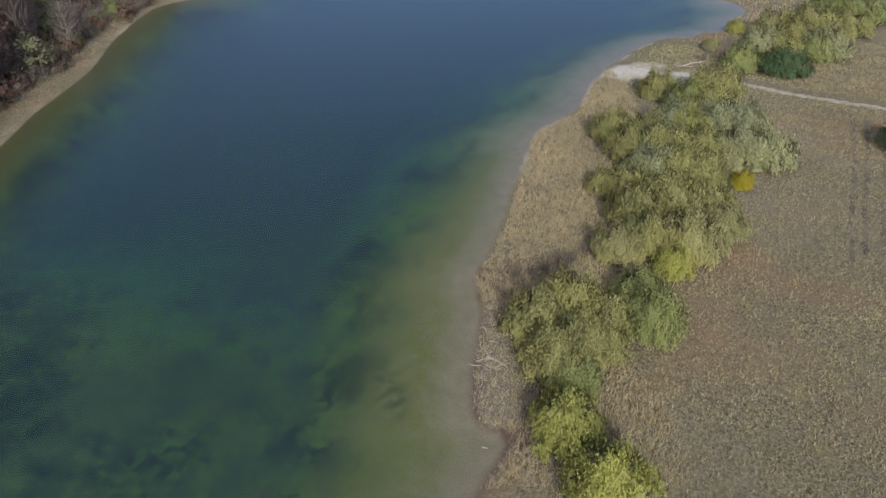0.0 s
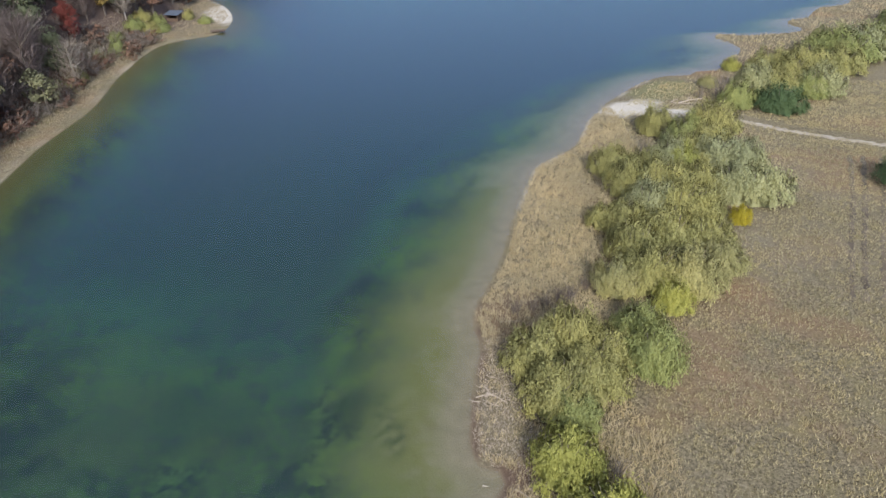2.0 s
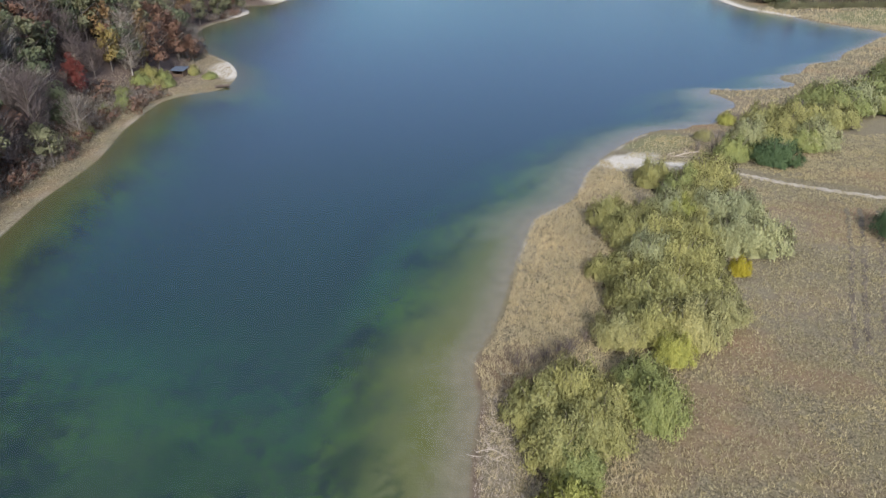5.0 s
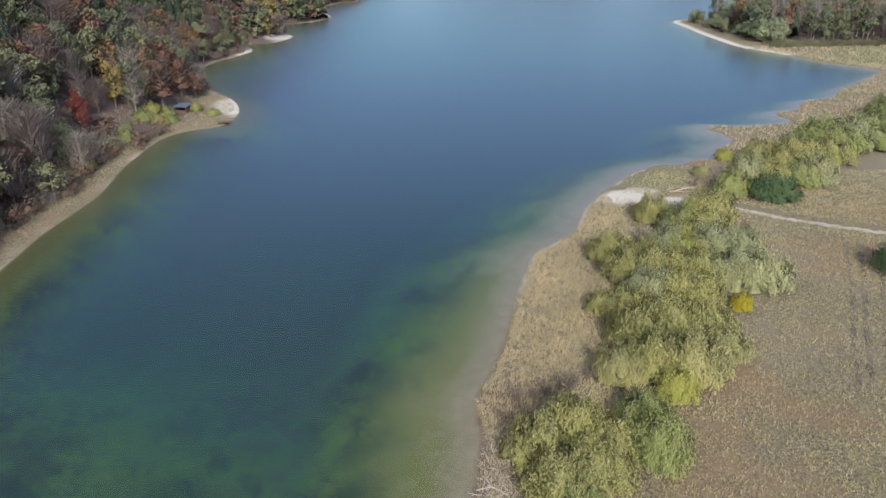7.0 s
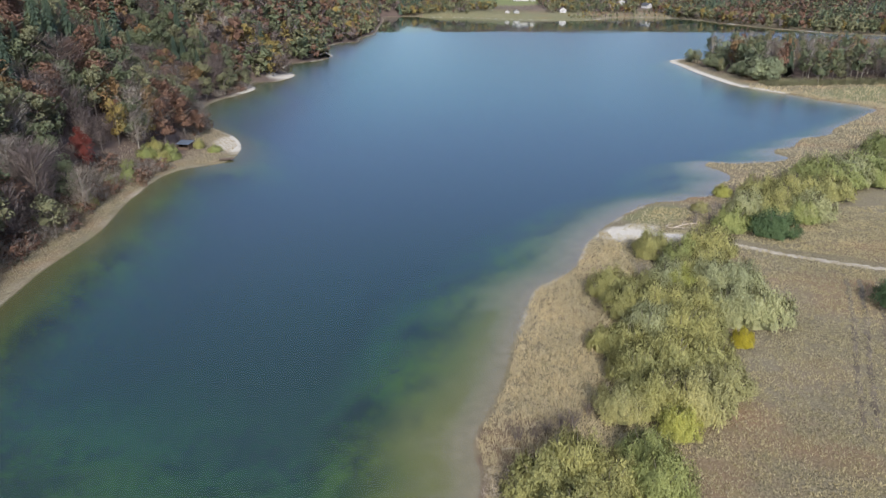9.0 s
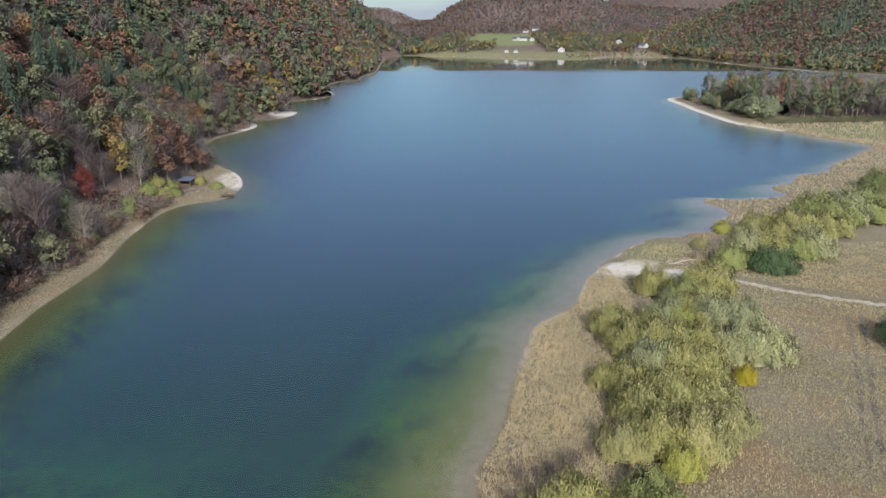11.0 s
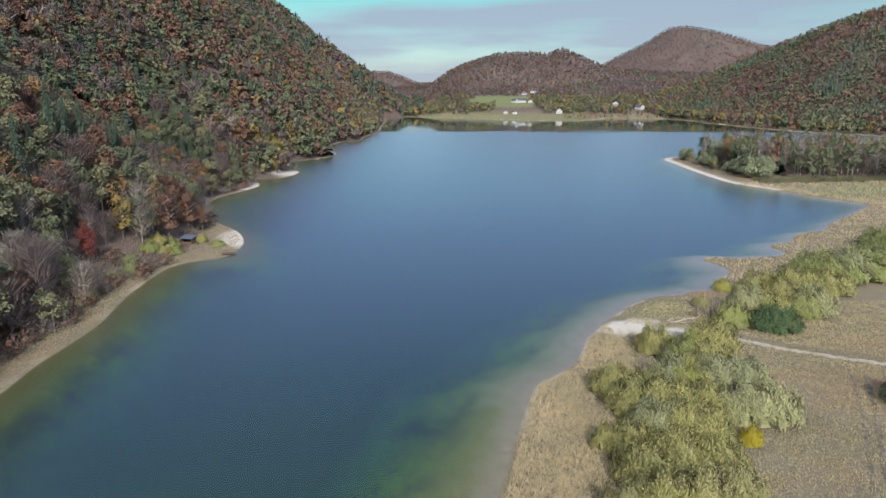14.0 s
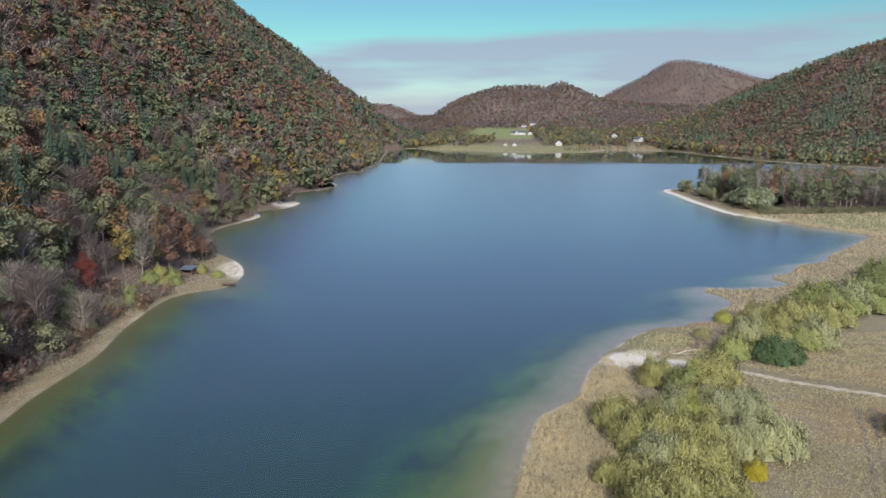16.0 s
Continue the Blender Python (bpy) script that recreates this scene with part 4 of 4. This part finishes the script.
for name, rows, shape, leaf, words in (("bare_brush", brush[:620], twig_crown(77, 90, 1.6), "bare", "leafless grey-brown brush under bank trees"),
                                       ("leafy_brush", brush[620:], leafy_crown(78, 170, 0.07, 0.5) - np.array((0, 0, 0.2)), "rust", "brown-leaved saplings under bank trees")):
    tagged(part(name, scatter(shape, rows, ru), LEAF[leaf]), words, "undergrowth", kind="stuff")

# trees of the low point across the bay
for x in np.arange(152, 400, 8.6):
    for y in np.arange(352, 468, 8.5):
        px, py = x + rt.uniform(-3, 3), y + rt.uniform(-3, 3)
        d = float(shore_distance(np.array([px]), np.array([py]))[0])
        edge = 345 + 0.10 * max(0, px - 170) + 5 * math.sin(px * 0.07)
        if d < 7 or px < 156 or py < edge or (px < 185 and py < 372):
            continue
        front = py < edge + 18 or d < 12
        kind = ("grey" if px < 182 and rt.rand() < 0.25 else ("alder", "mauve", "aspen", "moss", "rust", "spruce", "amber")[rt.choice(7, p=(0.30, 0.05, 0.32, 0.15, 0.03, 0.06, 0.09))])
        kind = "alder" if px < 176 and kind == "spruce" else kind
        if px < 186 and d < 22:
            kind = ("alder", "grey", "moss")[rt.randint(3)]
        high = rt.uniform(16, 22) * (0.6 if front and rt.rand() < 0.45 else 1.0) * (0.48 if px < 180 and d < 22 else 1.0)
        tree(kind, rt.randint(3), px, py, high, rt.uniform(0.8, 1.15) * (1.2 if high < 11 else 1), "by the bay", "trees on the low point", 800)
for x, y, h in ((163, 368, 13), (168, 362, 12), (172, 370, 14)):
    tree("grey", 1, x, y, h, 1.25, "by the bay", "trees on the low point")

# ---- the woods on the slopes ----
KINDS = ("spruce", "moss", "rust", "mauve", "bare", "amber", "alder", "honey")
LOD = {}
for lod, (n, size, layers, arms, twigs) in enumerate(((270, 0.051, 11, 9, 170), (90, 0.092, 7, 6, 70))):
    for kind in KINDS:
        for v in range(2):
            if kind == "spruce":
                LOD[kind, v, lod] = spruce_crown(v, layers, arms)
            elif kind in ("bare", "mauve"):
                c = twig_crown(v + 3, twigs, 0.62)
                mid = c.mean(1, keepdims=True)
                LOD[kind, v, lod] = np.concatenate([c, leafy_crown(v + 60, n // 3, size * 0.9, 0.22)]) if lod else np.concatenate([(c - mid) * (1.5, 1.5, 1.1) + mid, leafy_crown(v + 60, n // 3, size * 0.55, 0.22)])
            else:
                LOD[kind, v, lod] = leafy_crown(v + hash_of(kind), n, size, 0.21)


for lod in (2, 3):
    for kind in KINDS:
        for v in range(2):
            LOD[kind, v, lod] = far_crown(v + hash_of(kind), kind == "spruce") if lod == 3 else np.concatenate([far_crown(v, kind == "spruce"), leafy_crown(v + 5, 16, 0.13, 0.2)[-16:]])


def shore_mix(x, y, u):
    return ("alder", "moss", "mauve", "honey", "alder", "honey", "alder", "moss", "rust", "alder")[int(u * 9.999)]


def woods(name, x0, x1, y0, y1, gap, lod, tall, wanted, label, pick=species):
    """Fills a stretch of ground with trees, one mesh for each kind of tree."""
    r = np.random.RandomState(hash_of(name) + lod)
    xs, ys = np.meshgrid(np.arange(x0, x1, gap), np.arange(y0, y1, gap))
    xs, ys = xs.ravel() + r.uniform(-0.42, 0.42, xs.size) * gap, ys.ravel() + r.uniform(-0.42, 0.42, xs.size) * gap
    d = shore_distance(xs, ys)
    zs = height(xs, ys, d)
    keep = (d > 2.5) & wanted(xs, ys, zs, d)
    rows, low = {}, dict(zip(zip(xs, ys), d))
    for x, y, z in zip(xs[keep], ys[keep], zs[keep]):
        kind = pick(x, y, r.uniform(0, 1))
        if pick is species and low[x, y] < 26 and r.rand() < 0.6:
            kind = shore_mix(x, y, r.uniform(0, 1))
        if lod > 0 and kind == "bare":
            kind = "mauve"
        rows.setdefault((kind, r.randint(2)), []).append((x, y, z - 0.3, r.uniform(*tall) * (1.0 if lod == 3 else 1.25 if kind == "spruce" else 1.0), r.uniform(0.95, 1.4)))
    for kind in KINDS:
        both = []
        for v in range(2):
            if (kind, v) in rows:
                both.append(scatter(LOD[kind, v, lod], rows[kind, v], r))
        if both:
            tagged(part(name + "_of_" + TREE_WORDS[kind][0] + "s", mesh_from(name, np.concatenate([b[0] for b in both]), LEAF[kind], np.concatenate([b[1] for b in both])), None), label + " of " + TREE_WORDS[kind][1] + "s", "woods", kind="stuff")


def seen_slope(x, y, z, d):
    return (z < 70 + 0.2 * np.hypot(x, y)) & (x > -0.85 * y - 60)


woods("near_wood", -330, -76, 40, 470, 6.0, 0, (12, 18), lambda x, y, z, d: seen_slope(x, y, z, d) & (d > 5) & ~((y > 70) & (y < 347) & (x > -133)) & ~((x > -78) & (y > 180) & (y < 240)), "steep hillside wood")
woods("slope_wood", -430, -66, 470, 900, 6.4, 1, (12, 18), lambda x, y, z, d: seen_slope(x, y, z, d) & (d > 3), "steep hillside wood")
woods("end_wood", -520, -40, 900, 1520, 8.4, 2, (12, 18), lambda x, y, z, d: seen_slope(x, y, z, d) & (d > 3) & (z > 0.4), "steep hillside wood")


def far_mix(x, y, u):
    s = 0.5 + waves(np.array(x), np.array(y), 240, 51) * 0.30 + waves(np.array(x), np.array(y), 70, 52) * 0.18 + (u - 0.5) * 0.4
    return "spruce" if s < 0.12 else "moss" if s < 0.24 else "rust" if s < 0.42 else "mauve" if s < 0.92 else "alder"


def distant_mix(x, y, u):
    s = waves(np.array(x), np.array(y), 420, 53) + (u - 0.5) * 0.8
    return "rust" if s < 0.1 else "moss" if s > 0.75 else "mauve"


def conifer_side(x, y, u):
    s = 0.5 + waves(np.array(x), np.array(y), 200, 55) * 0.28 + waves(np.array(x), np.array(y), 60, 56) * 0.16 + (u - 0.5) * 0.5
    return "spruce" if s < 0.24 else "moss" if s < 0.52 else "alder" if s < 0.62 else "rust" if s < 0.84 else "mauve"


woods("mountain_wood", 330, 1050, 640, 1500, 6.9, 3, (8, 15), lambda x, y, z, d: (z > 1) & (d > 14) & (y > 0.75 * x + 100) & (y < 1.4 * x + 620), "mixed mountain wood", conifer_side)
woods("lake_edge_wood", 335, 480, 640, 1060, 8.5, 1, (12, 19), lambda x, y, z, d: (d > 5) & (d < 26), "lakeside wood", shore_mix)
HOMES = [(180, 1095), (137, 1273), (110, 1084), (97, 1086), (322, 1156), (297, 1214), (190, 1490), (166, 1442)]


def open_view(x, y):
    """Keeps the ground on the lake side of each house clear."""
    ok = np.ones(x.shape, bool)
    for hx, hy in HOMES:
        ok &= ~((np.abs(x - hx * y / hy) < 11) & (y > hy - 75) & (y < hy + 12))
    return ok


woods("village_wood", -90, 345, 1040, 1330, 7.2, 2, (9, 16), lambda x, y, z, d: (d > 22) & open_view(x, y) & ((x < 45) | ((x > 160) & (y > 1085)) | ((y > 1105) & (y < 1165) & (x < 85)))
      & (waves(x, y, 45, 31) > -0.45), "wood behind the far shore", shore_mix)
woods("reed_edge_wood", 180, 345, 1010, 1100, 8.0, 2, (3, 7), lambda x, y, z, d: (d > 5) & (d < 40), "scrub on the far shore", shore_mix)
woods("hill_wood", -160, 820, 1330, 1820, 7.8, 3, (7, 13), lambda x, y, z, d: (z > 10) & open_view(x, y) & ~((x > 60) & (x < 190) & (y < 1400)), "mixed wood on a far hill", far_mix)
woods("saddle_wood", 340, 520, 1130, 1345, 7.6, 3, (8, 14), lambda x, y, z, d: (d > 20) & open_view(x, y) & ((y < 0.75 * x + 100) | (y > 1.4 * x + 560) | (y > 1325)) & (y < 1335), "mixed wood below a far hill", shore_mix)
woods("mountainside_wood", 640, 1900, 2680, 3420, 16.0, 3, (8, 13), lambda x, y, z, d: (z > 60) & (x < 0.60 * y) & (y > 1.6 * x), "bare wood on a distant mountain", distant_mix)
woods("distant_wood", -700, 1900, 2300, 3300, 15.0, 3, (8, 12), lambda x, y, z, d: (z > 25) & (x < 0.62 * y) & (x < 300) & (y < 2700), "wood on a distant mountain", distant_mix)


# ---- grass and reeds ----
def tufts(name, count, x0, x1, y0, y1, tall, wide, wanted, material, label, blades=3):
    r = np.random.RandomState(hash_of(name))
    x, y = r.uniform(x0, x1, count), r.uniform(y0, y1, count)
    d = shore_distance(x, y)
    z = height(x, y, d)
    keep = (z > 0.02) & wanted(x, y, d, r.rand(count))
    x, y, z = x[keep], y[keep], z[keep]
    out = []
    for b in range(blades):
        root = np.stack([x + r.normal(0, 0.12, x.size), y + r.normal(0, 0.12, x.size), z - 0.05], 1)
        lean = np.stack([r.normal(0, 0.35, x.size), r.normal(0, 0.35, x.size), r.uniform(0.6, 1.2, x.size)], 1) * r.uniform(*tall, (x.size, 1))
        out.append(kites(root, root + lean, r.uniform(0.6, 1.3, x.size) * wide, r))
    return tagged(part(name, np.concatenate(out), material), label, "grass", kind="stuff")


def clear_way(x, y):
    return line_distance(x, y, np.array([(33, 135), (45, 131), (57, 127), (66, 121.3), (78, 115), (110, 103)])) > 1.6


tufts("meadow_grass", 110000, 6, 112, 24, 150, (0.2, 0.5), 0.085, lambda x, y, d, u: (d > 4) & (y > 0.9 * x - 8) & clear_way(x, y) & (u < 0.75 + 0.5 * waves(x, y, 7, 41)), HAY, "dry tufted meadow grass in autumn", 4)
tufts("reed_bed", 42000, 0, 34, 36, 135, (0.5, 1.0), 0.05, lambda x, y, d, u: (d > 0.6) & (d < 15) & ~((x < 9.8) & (y > 43) & (y < 59) & (u > 0.2)) & (u < 0.35 + 0.15 * np.hypot(x - 8, y - 66)) & clear_way(x, y) & (u < 0.8 + 0.4 * waves(x, y, 5, 42)), REED, "dense belt of dry tan reed", 5)
tufts("bay_reeds", 40000, 40, 200, 136, 300, (0.5, 1.1), 0.09, lambda x, y, d, u: (d > 0.5) & (d < 26) & ~((x < 63) & (y < 160) & (u > 0.15)) & (u < 0.8 + 0.4 * waves(x, y, 8, 43)), REED, "dry reeds round the shallow bay")
tufts("point_reeds", 16000, 150, 330, 284, 385, (0.7, 1.6), 0.2, lambda x, y, d, u: (d > 0.5) & (y < 350 + 0.1 * (x - 170)) & (u < np.where(d > 9, 0.3, 1.0)), REED, "dry reed bed in front of the trees")
tufts("sedge_clumps", 5000, 4, 60, 24, 75, (0.25, 0.5), 0.09, lambda x, y, d, u: (d > 3) & (waves(x, y, 11, 44) > 0.25) & (x > 8), SEDGE, "dark withered sedge and nettles")
tufts("bank_grass", 26000, -92, -64, 80, 245, (0.2, 0.55), 0.08, lambda x, y, d, u: (d > 1.6) & (d < 16), SEDGE, "withered grass on the lake bank")


tufts("shore_litter", 5000, 2.5, 10.5, 36, 60, (0.15, 0.5), 0.05, lambda x, y, d, u: (d > 0.3) & (d < 7), DRIFT, "broken reed stalks and sticks on the shore", 2)
tufts("point_brush", 9000, 160, 330, 345, 380, (1.0, 3.4), 0.22, lambda x, y, d, u: (d > 6) & (np.abs(y - 352 - 0.10 * np.maximum(0, x - 170)) < 7), LEAF["alder"], "low brush at the foot of the trees", 3)


# ---- driftwood ----
def driftwood(x, y, long, thick, turn, forks, label):
    r = np.random.RandomState(int(x * 10 + y))
    lines = [((-long / 2, 0, thick), (0, 0.06 * long, thick * 1.6), thick, thick * 0.8), ((0, 0.06 * long, thick * 1.6), (long / 2, 0, thick * 2), thick * 0.8, thick * 0.3)]
    for i in range(forks):
        a = r.uniform(-0.3, 0.4) * long
        lines.append(((a, 0.03 * long, thick * 1.4), (a + r.uniform(0.1, 0.3) * long, r.uniform(-0.3, 0.3) * long, thick * r.uniform(1, 4)), thick * 0.5, thick * 0.15))
    ob = part("driftwood_log", tubes(lines, 6), DRIFT)
    ob.matrix_basis = pose(x, y, max(ground_at(x, y), -0.05) + 0.02, 0, 0, turn)
    tagged(ob, label, "driftwood", "driftwood on the shore")


for x, y, long, thick, turn, forks in ((5.3, 50.6, 2.6, 0.09, -40, 4), (4.3, 51.0, 2.2, 0.06, 10, 3), (5.9, 51.8, 1.8, 0.05, 70, 3), (4.7, 50.0, 1.6, 0.05, 150, 2), (5.8, 50.2, 1.5, 0.06, 20, 2),
                                       (5.2, 53.6, 0.8, 0.07, -30, 0), (6.6, 52.6, 1.0, 0.05, 5, 1), (4.4, 52.2, 1.9, 0.05, 110, 3), (6.0, 49.0, 1.2, 0.05, 60, 2), (7.7, 63.0, 2.4, 0.06, 2, 0),
                                       (3.2, 50.5, 1.8, 0.05, 170, 3), (6.8, 39.0, 2.0, 0.06, -45, 1), (3.6, 40.2, 0.5, 0.07, -20, 0)):
    driftwood(x, y, long, thick, turn, forks, "bleached forked branch washed up on the shore")
for x, y, long, thick, turn, forks in ((50.8, 137.2, 6.5, 0.14, 25, 2), (48.6, 135.6, 3.5, 0.1, -15, 3), (51.0, 138.6, 3.0, 0.09, 60, 3), (52.4, 136.4, 2.6, 0.08, 100, 2), (47.5, 137.3, 2.2, 0.1, 40, 2)):
    driftwood(x, y, long, thick, turn, forks, "grey drift log on the sandy spit")


# ---- hut and landing on the wooded shore ----
def hut(x, y):
    z = ground_at(x, y)
    ob = thing("boat_hut", x, y, z, "small timber hut with a blue-grey sheet-metal roof", "hut", turn=-12, size=0.85)
    b = bmesh.new()
    for sx in (-2.0, 2.0):
        box(b, 0.12, 3.2, 2.2, pose(sx, 0, 1.1))
    box(b, 3.88, 0.12, 2.2, pose(0, 1.54, 1.1))
    part("wall", b, TIMBER, ob)
    part("roof", box(bmesh.new(), 5.2, 4.4, 0.12, pose(0, 0, 2.5, 9, 0, 0), 0.02), SHEET, ob)
    for sx in (-2.3, 2.3):
        part("post", box(bmesh.new(), 0.14, 0.14, 2.3, pose(sx, -1.8, 1.1), 0.01), TIMBER, ob)
    part("counter", box(bmesh.new(), 3.8, 0.1, 0.95, pose(0, -1.5, 0.47), 0.01), TIMBER, ob)


hut(-78.4, 209)
pier = thing("landing_stage", -62.3, 196.2, 0, "small weathered timber landing stage at the beach", "jetty", turn=20)
for k in range(9):
    part("plank", box(bmesh.new(), 0.42, 2.2, 0.06, pose(-1.8 + 0.45 * k, 0, 0.55), 0.01), TIMBER, pier)
for sx, sy in ((-1.8, -0.9), (-1.8, 0.9), (1.8, -0.9), (1.8, 0.9)):
    part("post", tubes([((sx, sy, -1.2), (sx, sy, 0.8), 0.09, 0.08)], 6), BARK, pier)


# ---- farms on the far shore ----
def house(x, y, wide, deep, eaves, ridge, turn, roof, label, gable_wood=True):
    z = ground_at(x, y)
    ob = thing("farmhouse", x, y, z, label, "house", "houses on the far shore", turn, 0.8)
    b = bmesh.new()
    pts = [(-wide / 2, 0), (wide / 2, 0), (wide / 2, eaves), (0, ridge), (-wide / 2, eaves)]
    front = [b.verts.new((px, -deep / 2, pz - (1.5 if pz == 0 else 0))) for px, pz in pts]
    rear = [b.verts.new((px, deep / 2, pz - (1.5 if pz == 0 else 0))) for px, pz in pts]
    b.faces.new(front)
    b.faces.new(rear[::-1])
    for i in range(5):
        b.faces.new((front[i], rear[i], rear[(i + 1) % 5], front[(i + 1) % 5]))
    bmesh.ops.recalc_face_normals(b, faces=b.faces)
    part("wall", b, PLASTER, ob)
    pitch = math.degrees(math.atan2(ridge - eaves, wide / 2))
    run = math.hypot(wide / 2, ridge - eaves) + 1.1
    for side in (-1, 1):
        m = pose(side * (run / 2) * math.cos(radians(pitch)), 0, ridge + 0.15 - run / 2 * math.sin(radians(pitch)), 0, side * pitch, 0)
        part("roof", box(bmesh.new(), run, deep + 2.0, 0.25, m, 0.03), roof, ob)
    for fl in range(2):
        for k in range(4):
            wx = (k - 1.5) * wide / 4.6
            w = part("window", box(bmesh.new(), 1.15, 0.12, 1.35, pose(wx, -deep / 2 - 0.03, 1.5 + 2.7 * fl), 0.02), PLASTER, ob)
            part("pane", box(bmesh.new(), 0.9, 0.06, 1.1, pose(wx, -deep / 2 - 0.09, 1.5 + 2.7 * fl)), GLASS, w)
    part("chimney", box(bmesh.new(), 0.8, 0.8, 1.8, pose(wide * 0.15, deep * 0.2, ridge + 0.3), 0.03), PLASTER, ob)


for row in ((180, 1095, 12, 14, 5.2, 9, 0, TILE, "white gabled farmhouse with a brown roof by the shore"), (130, 1272, 15, 12, 5, 8.5, 40, GREY_TILE, "white farmhouse with a grey roof on a green meadow"),
            (143, 1276, 13, 18, 5, 9, 80, GREY_TILE, "long white farm building with a grey roof"), (156, 1270, 10, 10, 4.5, 7.5, 10, TILE, "white outbuilding of a meadow farm"),
            (110, 1084, 9, 8, 3.2, 5.5, 5, GREY_TILE, "low white house by the far shore"), (97, 1086, 8, 7, 3.2, 5.5, -8, TILE, "low white house with a brown roof by the far shore"),
            (322, 1156, 13, 15, 5.5, 9.5, 35, GREY_TILE, "large white house with a grey roof above the lake"), (297, 1214, 12, 12, 6, 9.5, -20, TILE, "cream house among autumn trees"),
            (190, 1490, 22, 12, 5, 8.5, 75, GREY_TILE, "long white farmhouse high on the meadow"), (166, 1442, 13, 10, 4.5, 7.5, 60, TILE, "farmhouse on the upper meadow")):
    house(*row)


# ---- rock face at the water ----
def outcrop(x, y, size, seed):
    b = bmesh.new()
    bmesh.ops.create_icosphere(b, subdivisions=3, radius=1.0)
    for v in b.verts:
        k = 1 + 0.35 * noise.noise(v.co * 1.7 + Vector((seed, 0, 0))) + 0.15 * noise.noise(v.co * 4.5 + Vector((0, seed, 0)))
        v.co = Vector((v.co.x * size * 0.7, v.co.y * size, v.co.z * size * 0.9)) * k
    ob = part("rock_outcrop", b, ROCK)
    ob.matrix_basis = pose(x, y, ground_at(x, y) + size * 0.2, 0, 0, seed * 40)
    tagged(ob, "pale limestone outcrop among trees at the water", "rock", "rocks at the water")


for x, y, size, seed in ((-84, 815, 9, 1), (-80, 795, 6, 2), (-77, 770, 4, 3), (-73, 748, 2.5, 4)):
    outcrop(x, y, size, seed)
